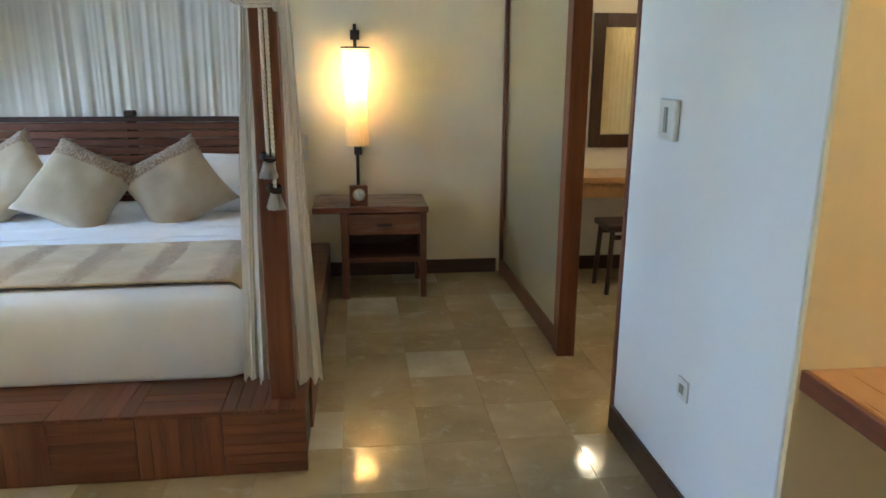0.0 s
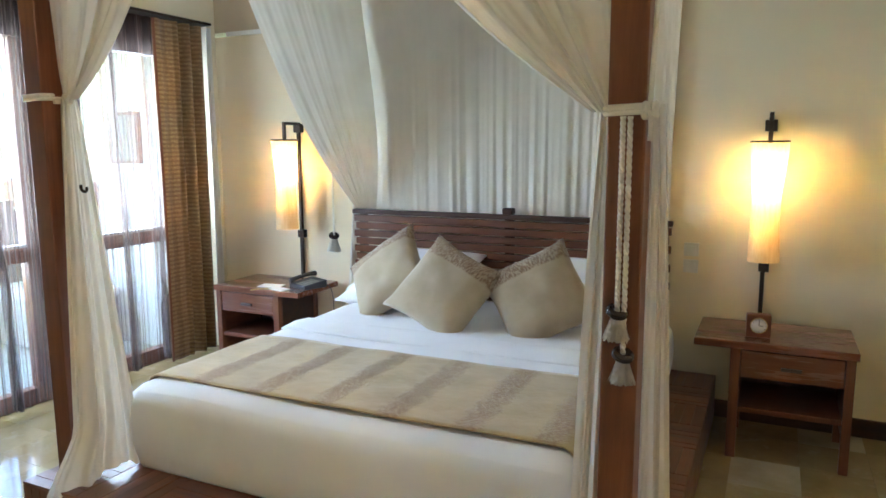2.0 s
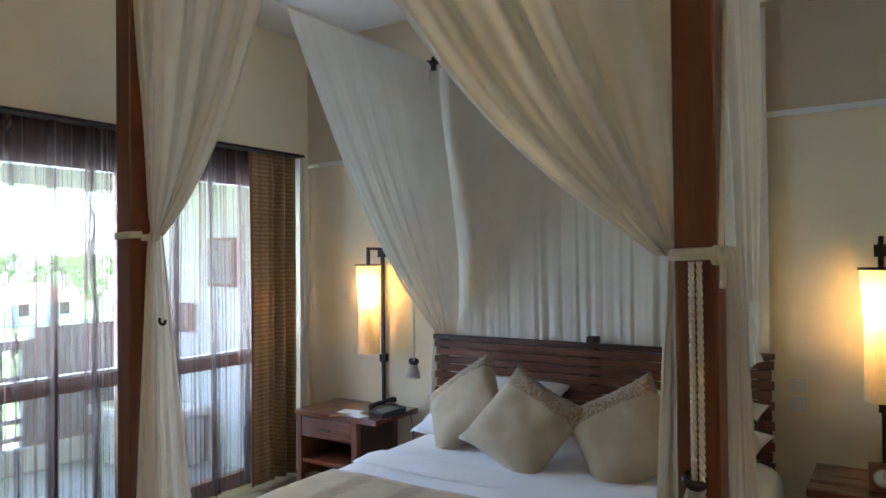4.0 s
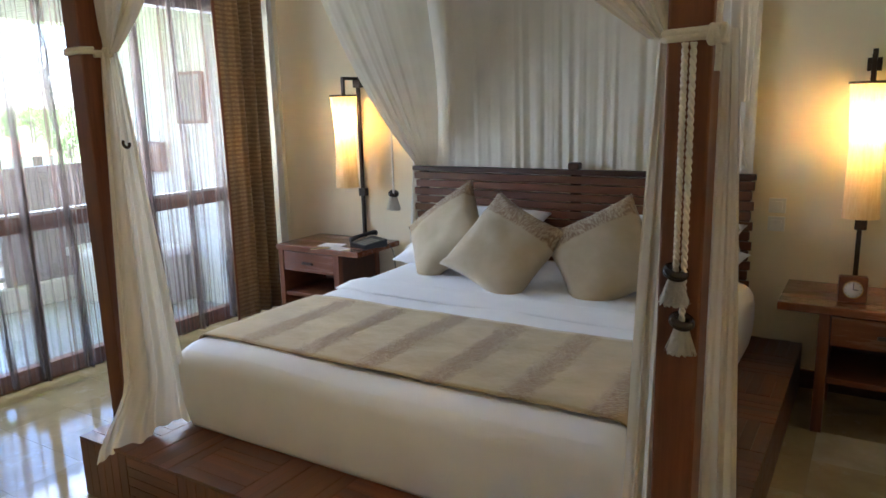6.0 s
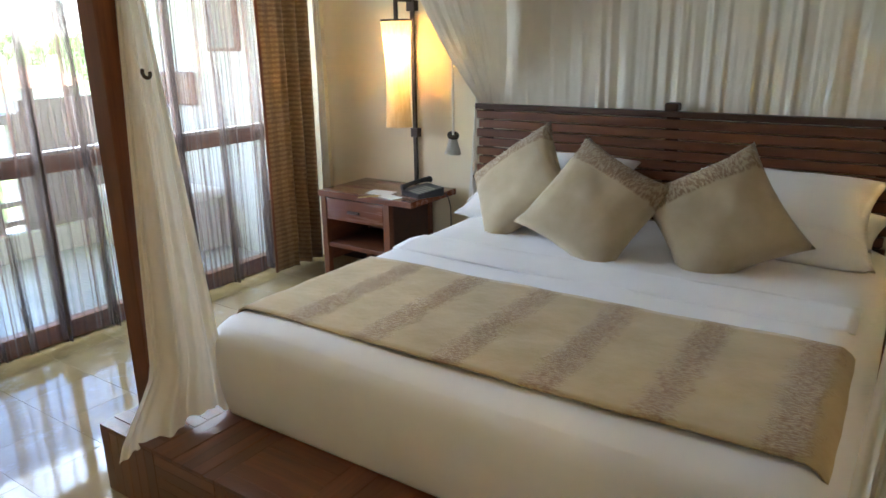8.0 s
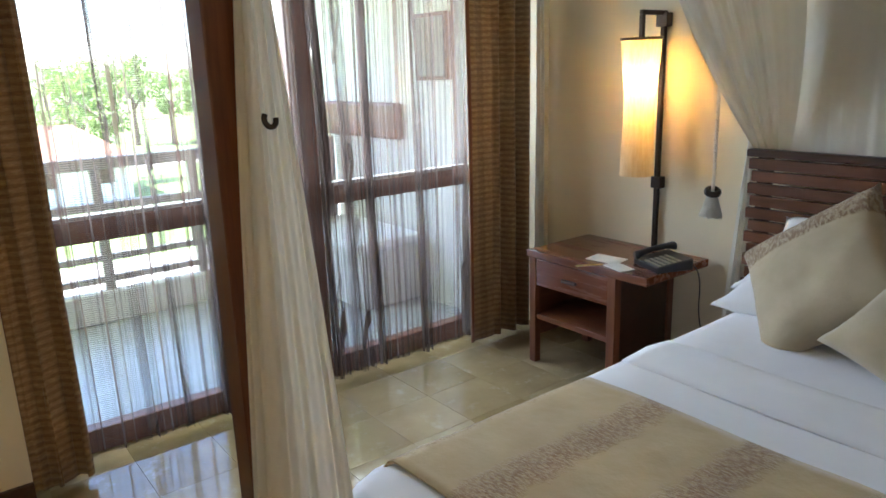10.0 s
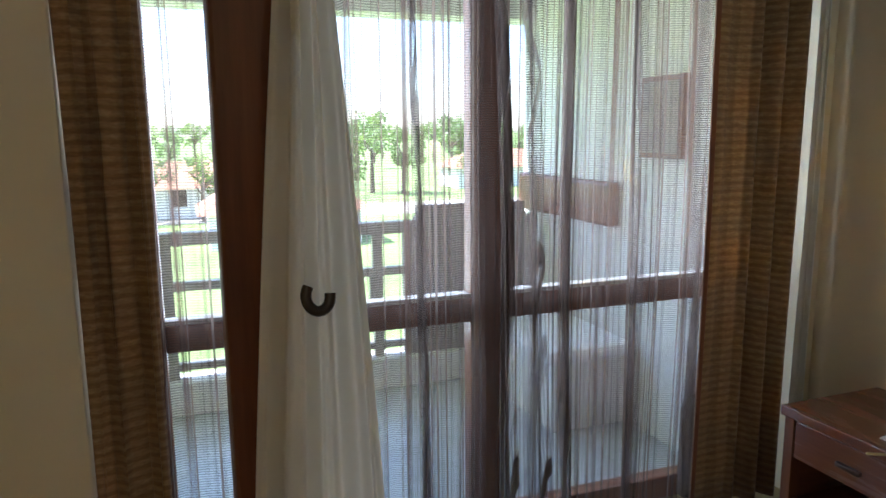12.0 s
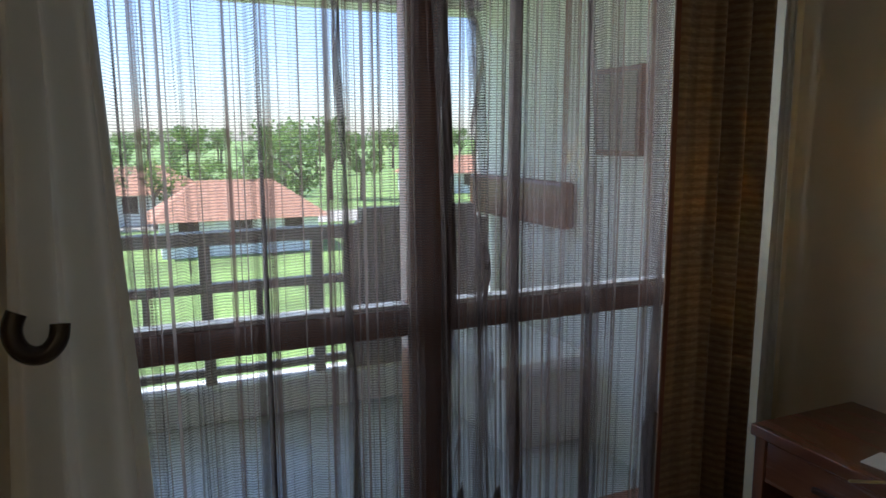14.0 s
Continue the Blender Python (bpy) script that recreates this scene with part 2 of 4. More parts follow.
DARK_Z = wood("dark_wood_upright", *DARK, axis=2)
SLAT = wood("slat_wood", (0.065, 0.023, 0.009), (0.17, 0.060, 0.024), (0.27, 0.108, 0.045), axis=0, per_piece=True)
TOP = wood("polished_table_wood", (0.10, 0.030, 0.012), (0.19, 0.062, 0.026), (0.28, 0.10, 0.045), axis=0, rough=0.22, coat=0.6)
OAK = wood("golden_desk_wood", (0.30, 0.15, 0.05), (0.42, 0.22, 0.075), (0.52, 0.30, 0.11), axis=1, rough=0.3, coat=0.3)
SHEET = cloth("white_bed_linen", (0.84, 0.84, 0.87), (0.89, 0.89, 0.92), crease=3.5, crease_strength=0.2)
PILLOW = cloth("white_pillow_linen", (0.83, 0.83, 0.85), (0.88, 0.88, 0.90), crease=7.0, crease_strength=0.3)
NET = cloth("white_netting", (0.76, 0.72, 0.62), (0.83, 0.79, 0.70), see=0.0, glow=0.17, crease=5.0, crease_strength=0.12)
ROPE = cloth("white_cotton_rope", (0.70, 0.66, 0.56), (0.80, 0.76, 0.66), weave=300, crease=60, crease_strength=0.6)
SHEER = sheer_cloth()
HEAVY = blind_cloth()
HEM = cloth("red_brown_hem_fabric", (0.20, 0.07, 0.03), (0.27, 0.10, 0.045), weave=400)
LINING = cloth("white_curtain_lining", (0.76, 0.74, 0.68), (0.82, 0.80, 0.74), glow=0.3)
GOLD = cloth("yellow_curtain_fabric", (0.62, 0.46, 0.16), (0.72, 0.56, 0.22), glow=0.2)
RUNNER = runner_cloth()
CUSHION = cushion_cloth()
TILE = marble()
GROUT = plain("tile_grout", (0.33, 0.27, 0.17), 0.5)
PARCH = parchment()
IRON = plain("dark_bronze_metal", (0.035, 0.024, 0.017), 0.45, 0.6)
HORN = plain("dark_horn", (0.03, 0.02, 0.015), 0.25)
BLACK = plain("black_plastic", (0.018, 0.019, 0.02), 0.35)
BUTTONS = plain("grey_keys", (0.30, 0.29, 0.24), 0.5)
PAPER = plain("white_paper", (0.80, 0.79, 0.76), 0.7, vary=0.04)
PLASTIC = plain("white_plastic", (0.70, 0.69, 0.64), 0.35, vary=0.05)
BRASS = plain("brass", (0.55, 0.40, 0.16), 0.3, 0.9)
FROST = glass("frosted_glass", 0.55, (0.82, 0.88, 0.80))
PANE = window_glass()
MIRROR = plain("mirror_silver", (0.9, 0.9, 0.9), 0.02, 1.0, vary=0.01, bump=0)
BALCONY = plain("balcony_tile", (0.50, 0.52, 0.54), 0.25, vary=0.12, scale=6)
RAILING = plain("grey_railing_paint", (0.36, 0.33, 0.29), 0.5)
WICKER = plain("grey_woven_panel", (0.30, 0.27, 0.25), 0.8, scale=60)
GRASS = plain("lawn_grass", (0.17, 0.25, 0.06), 0.9, vary=0.5, scale=0.25)
LEAF = leaf()
BARK = plain("tree_bark", (0.12, 0.085, 0.06), 0.9)
ROOF = plain("terracotta_roof", (0.38, 0.19, 0.11), 0.8, vary=0.3, scale=4)
SAND = plain("pale_path", (0.42, 0.38, 0.31), 0.9, scale=2)
BULB = bpy.data.materials.new("downlight_glow")
BULB.use_nodes = True
BULB.node_tree.nodes["Principled BSDF"].inputs["Emission Color"].default_value = (1, 0.8, 0.5, 1)
BULB.node_tree.nodes["Principled BSDF"].inputs["Emission Strength"].default_value = 6

# ---- builders ----


def finish(bm, name, mat, parent=None, smooth=False, m=None):
    me = bpy.data.meshes.new(name)
    bmesh.ops.recalc_face_normals(bm, faces=bm.faces)
    bm.to_mesh(me)
    bm.free()
    me.materials.append(mat)
    if smooth:
        me.polygons.foreach_set("use_smooth", [True] * len(me.polygons))
    ob = new(name, me)
    if m is not None:
        ob.matrix_world = m
    if parent:
        ob.parent = parent
    return ob


def add_box(bm, x0, x1, y0, y1, z0, z1, bevel=0.0):
    r = bmesh.ops.create_cube(bm, size=1, matrix=Matrix.Translation(((x0 + x1) / 2, (y0 + y1) / 2, (z0 + z1) / 2)) @ Matrix.Diagonal((x1 - x0, y1 - y0, z1 - z0, 1)))
    if bevel:
        vs = set(r["verts"])
        bmesh.ops.bevel(bm, geom=[e for e in bm.edges if e.verts[0] in vs], offset=bevel, segments=2, affect="EDGES", profile=0.5)


def box(name, x0, x1, y0, y1, z0, z1, mat, parent=None, bevel=0.0):
    """A box at world (or the parent's) coordinates."""
    bm = bmesh.new()
    add_box(bm, x0, x1, y0, y1, z0, z1, bevel)
    return finish(bm, name, mat, parent)


def boxes(name, rows, mat, parent=None, bevel=0.0):
    bm = bmesh.new()
    for r in rows:
        add_box(bm, *r, bevel)
    return finish(bm, name, mat, parent)


def lathe(name, profile, mat, parent=None, m=None, n=28, wobble=0.0):
    """Turns (radius, height) pairs about z."""
    bm = bmesh.new()
    rings = []
    for r, z in profile:
        rings.append([bm.verts.new(((r * (1 + wobble * math.sin(3 * a + 9 * z))) * math.cos(a), (r * (1 + wobble * math.cos(2 * a + 5 * z))) * math.sin(a), z)) for a in [2 * math.pi * k / n for k in range(n)]])
    for p, q in zip(rings, rings[1:]):
        for k in range(n):
            bm.faces.new((p[k], p[(k + 1) % n], q[(k + 1) % n], q[k]))
    for ring in (rings[0], rings[-1]):
        if profile[rings.index(ring)][0] > 1e-4 and not name.startswith("shade"):
            bm.faces.new(ring)
    return finish(bm, name, mat, parent, True, m)


def tube(name, points, radius, mat, parent=None, res=8, twist=0):
    cu = bpy.data.curves.new(name, "CURVE")
    cu.dimensions, cu.bevel_depth, cu.bevel_resolution, cu.use_fill_caps = "3D", radius, 3, True
    sp = cu.splines.new("NURBS" if len(points) > 2 else "POLY")
    sp.points.add(len(points) - 1)
    for p, q in zip(sp.points, points):
        p.co = (*q, 1)
    if len(points) > 2:
        sp.order_u, sp.use_endpoint_u, sp.resolution_u = 3, True, res
    cu.materials.append(mat)
    tmp = bpy.data.objects.new(name, cu)
    me = bpy.data.meshes.new_from_object(tmp)
    bpy.data.objects.remove(tmp)
    me.name = name
    me.polygons.foreach_set("use_smooth", [True] * len(me.polygons))
    ob = new(name, me)
    if parent:
        ob.parent = parent
    return ob


def sheet(name, f, nu, nv, mat, parent=None, thick=0.0):
    """A cloth surface f(u, v) -> point, u and v in 0..1."""
    bm = bmesh.new()
    g = [[bm.verts.new(f(i / nu, j / nv)) for i in range(nu + 1)] for j in range(nv + 1)]
    for j in range(nv):
        for i in range(nu):
            bm.faces.new((g[j][i], g[j][i + 1], g[j + 1][i + 1], g[j + 1][i]))
    if thick:
        bmesh.ops.recalc_face_normals(bm, faces=bm.faces)
        bmesh.ops.solidify(bm, geom=bm.faces[:], thickness=thick)
    return finish(bm, name, mat, parent, True)


def empty(name, x, y, z):
    ob = new(name)
    ob.location = (x, y, z)
    return ob


def adopt(root, *parts):
    """Hangs parts, built at world coordinates, under a root that is not at the origin."""
    for p in parts:
        p.parent = root
        p.matrix_parent_inverse = Matrix.Translation(-root.location)
    return root


def n1(x, s=0.0):
    return noise.noise(Vector((x, s, 3.7)))


def smooth(a):
    a = min(1, max(0, a))
    return a * a * (3 - 2 * a)

# ---- the room ----
HEAD_Y, WIN_X, RIGHT_X, CEIL_Z = 4.88, -3.72, 1.06, 3.3


def structure(ob, label):
    return tagged(ob, label, kind="structure")


structure(boxes("wall_north", [(-4.05, 2.95, HEAD_Y, HEAD_Y + 0.2, 0, 2.33)], WALL), "cream painted wall behind the bed")
# the upper band is a darker tan than the cream below
structure(boxes("wall_north_upper", [(-4.05, 2.95, HEAD_Y + 0.0, HEAD_Y + 0.2, 2.36, CEIL_Z)], TAN), "tan band above the cream wall")
structure(boxes("trim_north", [(-3.6, 1.0, HEAD_Y - 0.018, HEAD_Y + 0.2, 2.33, 2.36)], WHITE), "thin pale ledge between the wall's two colours")
structure(boxes("wall_west", [(-4.0, WIN_X, -2.2, -1.1, 0, CEIL_Z), (-4.0, WIN_X, 0.5, 2.14, 0, CEIL_Z), (-4.0, WIN_X, -1.1, 0.5, 2.16, CEIL_Z), (-4.0, WIN_X, 2.14, HEAD_Y, 2.42, CEIL_Z), (-4.0, WIN_X, 4.80, HEAD_Y, 0, 2.42)], WALL, bevel=0.004), "cream wall round the balcony doors")
structure(boxes("wall_pier_west", [(WIN_X, -3.62, 1.2, 2.165, 0, CEIL_Z)], WALL, bevel=0.004), "cream wall pier beside the balcony doors")
structure(boxes("wall_south", [(-4.0, 2.95, -2.4, -2.2, 0, CEIL_Z)], WALL), "plain cream wall")
structure(boxes("wall_east", [(2.75, 2.95, -2.2, HEAD_Y, 0, CEIL_Z)], YELLOW), "wall of the dressing area, warm light put into its yellow")
structure(boxes("wall_divider", [(RIGHT_X, RIGHT_X + 0.14, 1.49, 2.57, 0, CEIL_Z)], WHITE, bevel=0.006), "white painted wall beside the dressing doorway")
structure(boxes("wall_divider_top", [(RIGHT_X, RIGHT_X + 0.1, 2.57, HEAD_Y, 2.4, CEIL_Z)], WHITE), "white wall above the screen and doorway")
structure(boxes("wall_niche", [(RIGHT_X + 0.14, 2.75, 1.49, 1.6, 0, CEIL_Z), (RIGHT_X + 0.006, 2.75, 1.474, 1.49, 0, CEIL_Z)], YELLOW), "wall above the wooden counter, warm light put into its yellow")
structure(boxes("ceiling", [(-4.0, 2.95, -2.4, HEAD_Y + 0.2, CEIL_Z, CEIL_Z + 0.1), (RIGHT_X + 0.14, 2.75, 1.6, HEAD_Y, 2.55, 2.62)], CEIL), "pale painted ceiling")
bb = new("baseboard")
structure(bb, "dark wooden baseboard along the walls")
for r in [(-3.7, RIGHT_X - 0.04, HEAD_Y - 0.018, HEAD_Y, 0, 0.10), (RIGHT_X - 0.018, RIGHT_X, 1.49, 2.57, 0, 0.10), (-3.62, -3.602, 1.2, 2.165, 0, 0.1), (RIGHT_X + 0.14, 2.75, HEAD_Y - 0.018, HEAD_Y, 0, 0.1)]:
    box("board", *r, DARK_X, bb, 0.003)

# frosted screen between bedroom and dressing area
scr = structure(new("screen_wall"), "frosted glass screen in a red-brown wooden frame")
box("post", 1.035, 1.125, 3.30, 3.39, 0, 2.4, WOOD_Z, scr, 0.004)
box("stile", 1.045, 1.105, HEAD_Y - 0.05, HEAD_Y, 0, 2.4, WOOD_Z, scr, 0.004)
box("rail", 1.045, 1.105, 3.39, HEAD_Y - 0.05, 0, 0.10, WOOD_Y, scr, 0.004)
box("rail", 1.045, 1.105, 3.39, HEAD_Y - 0.05, 2.32, 2.4, WOOD_Y, scr, 0.004)
box("pane", 1.066, 1.078, 3.39, HEAD_Y - 0.05, 0.10, 2.32, FROST, scr)
jamb = structure(box("trim_doorway", 1.055, 1.205, 2.572, 2.60, 0, 2.4, WOOD_Z, None, 0.003), "slim wooden jamb of the dressing doorway")

# balcony doors
dr = structure(new("door_1"), "pair of glazed sliding doors in red-brown wood")
FX0, FX1 = -3.945, -3.875
for y0, y1 in ((2.14, 2.37), (3.40, 3.52), (4.58, 4.80)):
    box("stile", FX0, FX1, y0, y1, 0.0, 2.16, WOOD_Z, dr, 0.006)
for y0, y1 in ((2.37, 3.40), (3.52, 4.58)):
    box("rail", FX0, FX1, y0, y1, 0.865, 0.955, WOOD_Y, dr, 0.006)
    box("rail", FX0, FX1, y0, y1, 0.0, 0.10, WOOD_Y, dr, 0.006)
    # pale grey bead: the glass stop's highlight is put into its colour
    box("bead", FX0 + 0.02, FX1 + 0.006, y0, y1, 0.956, 0.972, RAILING, dr, 0.003)
    for z0, z1 in ((0.10, 0.865), (0.972, 2.16)):
        p = box("pane", -3.913, -3.907, y0, y1, z0, z1, PANE, dr)
        p.visible_shadow = False
box("lintel", FX0, FX1 + 0.02, 2.14, 4.80, 2.16, 2.42, DARK_X, dr, 0.006)
structure(box("trim_threshold", -4.0, -3.95, 2.14, 4.80, -0.02, 0.012, DARK_X), "dark wooden threshold under the balcony doors")


# unseen second opening, added so that sky light reaches the foot of the bed
dr2 = structure(new("door_2"), "unseen second pair of glazed balcony doors, added to light the bed front")
for y0, y1 in ((-1.1, -1.0), (-0.35, -0.25), (0.4, 0.5)):
    box("stile", FX0, FX1, y0, y1, 0.0, 2.16, WOOD_Z, dr2, 0.006)
for y0, y1 in ((-1.0, -0.35), (-0.25, 0.4)):
    for z0, z1 in ((0.0, 0.10), (0.865, 0.955), (2.08, 2.16)):
        box("rail", FX0, FX1, y0, y1, z0, z1, WOOD_Y, dr2, 0.006)
    for z0, z1 in ((0.10, 0.865), (0.955, 2.08)):
        p = box("pane", -3.913, -3.907, y0, y1, z0, z1, PANE, dr2)
        p.visible_shadow = False


# ---- curtains at the doors ----
def hanging(y0, y1, x, z0, z1, folds, depth, seed, pinch=0.0, lift=0.02):
    """A pleated curtain: folds crowd together where the noise says so."""
    def f(u, v):
        w = u + 0.35 / folds * math.sin(2 * math.pi * folds * u) * pinch
        ph = 2 * math.pi * folds * (u + 0.12 * n1(u * 4, seed))
        a = depth * (0.55 + 0.6 * abs(n1(u * 9, seed + 2)))
        sway = 0.02 * n1(u * 5, seed + v * 1.5)
        low = lift * abs(n1(u * 11, seed + 5))
        return Vector((x + a * math.sin(ph) * (0.75 + 0.25 * (1 - v)) + sway, y0 + (y1 - y0) * w + 0.012 * math.sin(ph * 2) + 0.015 * n1(u * 6, v * 2 + seed), z0 + low + (z1 - z0 - low) * v))
    return f


def sheer_panel(y0, y1, x, folds, depth, seed, gathers):
    """A sheer curtain with some narrow gathered pleats, given as (place 0..1, lean)."""
    base = hanging(y0, y1, x, 0.03, 2.40, folds, depth, seed)
    def f(u, v):
        p = base(u, v)
        for g, lean in gathers:
            d = u - g
            k = math.exp(-(d / 0.018) ** 2)
            p.y += -d * (y1 - y0) * 0.9 * k + lean * (1 - v) * k
            p.x += 0.05 * k * math.sin(d * 420)
        return p
    return f


sh1 = sheet("sheer_curtain", sheer_panel(2.10, 3.42, -3.79, 10, 0.022, 1, ((0.13, 0.02), (0.36, 0.05), (0.47, 0.08), (0.62, 0.02), (0.8, 0.05))), 300, 14, SHEER)
tagged(sh1, "brown sheer open-weave curtain over the balcony door", "curtain", "sheer curtains")
sh2 = sheet("sheer_curtain", sheer_panel(3.36, 4.56, -3.79, 11, 0.025, 7, ((0.08, 0.1), (0.16, 0.14), (0.3, 0.04), (0.55, 0.02), (0.78, 0.02))), 300, 14, SHEER)
tagged(sh2, "brown sheer open-weave curtain over the balcony door", "curtain", "sheer curtains")
# heavy curtains drawn to both sides
def drawn_curtain(u, v):
    """A flat leading panel, then bunched folds towards the wall."""
    k = smooth((u - 0.34) / 0.1)
    ph = 2 * math.pi * 4.2 * (u - 0.34)
    x = -3.70 + 0.012 * n1(u * 6, v) + k * (0.042 * math.sin(ph) - 0.012) + 0.01 * n1(u * 5, v * 1.5 + 4)
    return Vector((x, 4.27 + 0.47 * u + 0.012 * n1(v * 1.5, 8) * (1 - u), 0.03 + 0.014 * abs(n1(u * 9, 2)) + 2.35 * v))


h1 = sheet("heavy_curtain", drawn_curtain, 110, 12, HEAVY, None, 0.004)
for lo, hi in ((-0.004, 0.035), (0.955, 1.004)):
    sheet("hem", lambda u, v: drawn_curtain(lo + (hi - lo) * u, v) + Vector((0.007, 0, 0)), 8, 12, HEM, h1, 0.003)
tagged(h1, "brown and gold ribbed heavy curtain drawn aside", "curtain", "heavy curtains")
h2 = sheet("heavy_curtain", hanging(2.165, 2.37, -3.665, 0.03, 2.38, 2.5, 0.03, 9), 70, 10, HEAVY, None, 0.004)
tagged(h2, "brown and gold ribbed heavy curtain drawn aside", "curtain", "heavy curtains")
h3 = sheet("curtain_lining", hanging(4.755, 4.79, -3.69, 0.06, 2.38, 1.2, 0.012, 13), 24, 6, LINING)
tagged(h3, "narrow white lining edge of the heavy curtain", "curtain lining")
structure(box("curtain_track", -3.80, -3.68, 2.10, 4.80, 2.40, 2.418, IRON), "dark curtain track")

# ---- the bed ----
PX0, PX1, PY0, PY1, PZ = -2.50, -0.155, 2.375, 4.84, 0.25
bed = empty("bed", -1.37, 3.6, 0)
tagged(bed, "red-brown wooden four-poster bed on a parquet platform", "bed")
parts = []
plat = box("platform", PX0 + 0.012, PX1 - 0.012, PY0 + 0.012, PY1, 0, PZ - 0.012, DARK_X)
parts.append(plat)
for cx, cy, h in ((-2.40, 2.535, 2.95), (-0.24, 2.50, 2.95)):
    parts.append(box("post", cx - 0.045, cx + 0.045, cy - 0.045, cy + 0.045, PZ, h, WOOD_Z, None, 0.005))
for a, b in (((-2.42, 2.49, 2.9), (-0.24, 2.5, 2.9)), ((-2.46, 4.72, 2.9), (-0.25, 4.72, 2.9)), ((-2.42, 2.49, 2.9), (-2.46, 4.72, 2.9)), ((-0.24, 2.5, 2.9), (-0.25, 4.72, 2.9))):
    parts.append(tube("canopy_wire", [a, b], 0.008, ROPE))
for x in (-2.46, -0.25):
    parts.append(boxes("bracket", [(x - 0.02, x + 0.1, 4.70, 4.72, 2.89, 2.925), (x + 0.03, x + 0.05, 4.69, 4.86, 2.91, 2.94), (x + 0.02, x + 0.055, 4.695, 4.715, 2.85, 2.89)], HORN, None, 0.004))
# slatted headboard
for k in range(15):
    z0 = 0.32 + k * 0.0512
    e = 0.012 * (k % 2)
    parts.append(box("slat", -2.462 + e, -0.415 - e, 4.742 + 0.004 * (k % 2), 4.764 + 0.004 * (k % 2), z0, z0 + 0.044, SLAT, None, 0.003))
parts.append(box("cap", -2.468, -0.41, 4.73, 4.775, 1.088, 1.118, DARK_X, None, 0.004))
for x in (-2.41, -1.37, -0.465):
    parts.append(box("batten", x - 0.03, x + 0.03, 4.773, 4.795, 0.25, 1.085, DARK_Z, None, 0.003))
parts.append(box("knob", -1.40, -1.335, 4.725, 4.79, 1.118, 1.158, DARK_X, None, 0.008))
adopt(bed, *parts)


def strips(x0, x1, y0, y1, z0, z1, axis, mats, n=6):
    """One parquet block: n strips side by side along the axis."""
    out = []
    lo, hi = [x0, y0, z0], [x1, y1, z1]
    step = (hi[axis] - lo[axis]) / n
    for k in range(n):
        a, b = lo[:], hi[:]
        a[axis], b[axis] = lo[axis] + k * step + 0.0006, lo[axis] + (k + 1) * step - 0.0006
        lift = 0.0009 * ((k * 7 + int(x0 * 31)) % 3)
        out.append(box("block", a[0], b[0], a[1], b[1], a[2], b[2] + (lift if z1 >= PZ - 0.001 else 0), mats, None, 0.0012))
    return out


def parquet():
    """Wooden blocks on the platform's top margins and faces, with grain that turns from block to block."""
    out = []
    w = (PX1 - PX0) / 8
    for k in range(8):
        x0, x1 = PX0 + k * w + 0.001, PX0 + (k + 1) * w - 0.001
        out += strips(x0, x1, PY0, PY0 + 0.012, 0.002, PZ - 0.013, *((2, BLOCK_X) if k % 2 else (0, BLOCK_Z)))
        out += strips(x0, x1, PY0, PY0 + 0.32, PZ - 0.012, PZ, *((0, BLOCK_Y) if k % 2 else (1, BLOCK_X)))
    d = (PY1 - PY0 - 0.32) / 8
    for k in range(8):
        y0, y1 = PY0 + 0.32 + k * d + 0.001, PY0 + 0.32 + (k + 1) * d - 0.001
        for x0, x1, sx in ((PX0, PX0 + 0.38, PX0), (PX1 - 0.3, PX1, PX1 - 0.012)):
            out += strips(x0, x1, y0, y1, PZ - 0.012, PZ, *((0, BLOCK_Y) if k % 2 else (1, BLOCK_X)))
            out += strips(sx, sx + 0.012, y0, y1, 0.002, PZ - 0.013, *((2, BLOCK_Y) if k % 2 else (1, BLOCK_Z)), 3)
    return out


adopt(bed, *parquet())

# mattress with its tucked duvet
MX0, MX1, MY0, MY1, MZ0, MZ1 = -2.245, -0.385, 2.655, 4.70, 0.252, 0.60


def soft_box(name, x0, x1, y0, y1, z0, z1, mat, edge, seed, sag=0.0, nx=44, ny=48, nz=10):
    """A padded block with well-rounded upper edges, bulging sides and a faintly uneven top."""
    bm = bmesh.new()
    bmesh.ops.create_cube(bm, size=2)
    bmesh.ops.subdivide_edges(bm, edges=bm.edges[:], cuts=23, use_grid_fill=True)
    cx, cy, hx, hy, hz = (x0 + x1) / 2, (y0 + y1) / 2, (x1 - x0) / 2, (y1 - y0) / 2, (z1 - z0) / 2
    for v in bm.verts:
        p = Vector((v.co.x * hx, v.co.y * hy, v.co.z * hz))
        r = edge
        q = Vector((max(-hx + r, min(hx - r, p.x)), max(-hy + r, min(hy - r, p.y)), max(-hz + 0.03, min(hz - r, p.z))))
        d = p - q
        if d.length > 1e-6:
            lim = r if p.z > q.z or abs(d.z) < 1e-6 else 0.03 + (r - 0.03) * min(1, abs(d.xy.length) / r)
            p = q + d.normalized() * min(d.length, lim)
        bulge = 0.022 * (1 - (p.z / hz) ** 2)
        p.x += bulge * (1 if p.x > 0 else -1) * smooth((abs(p.x) - hx + 0.2) / 0.2)
        p.y += bulge * (1 if p.y > 0 else -1) * smooth((abs(p.y) - hy + 0.2) / 0.2)
        k = noise.noise(Vector((p.x * 1.7 + seed, p.y * 1.7, p.z * 2)))
        p.z += 0.012 * k * (1 if p.z > 0 else 0)
        v.co = p + Vector((cx, cy, (z0 + z1) / 2))
    return finish(bm, name, mat, None, True)


mat_ob = soft_box("mattress", MX0, MX1, MY0, MY1, MZ0, MZ1, SHEET, 0.085, 2.0)
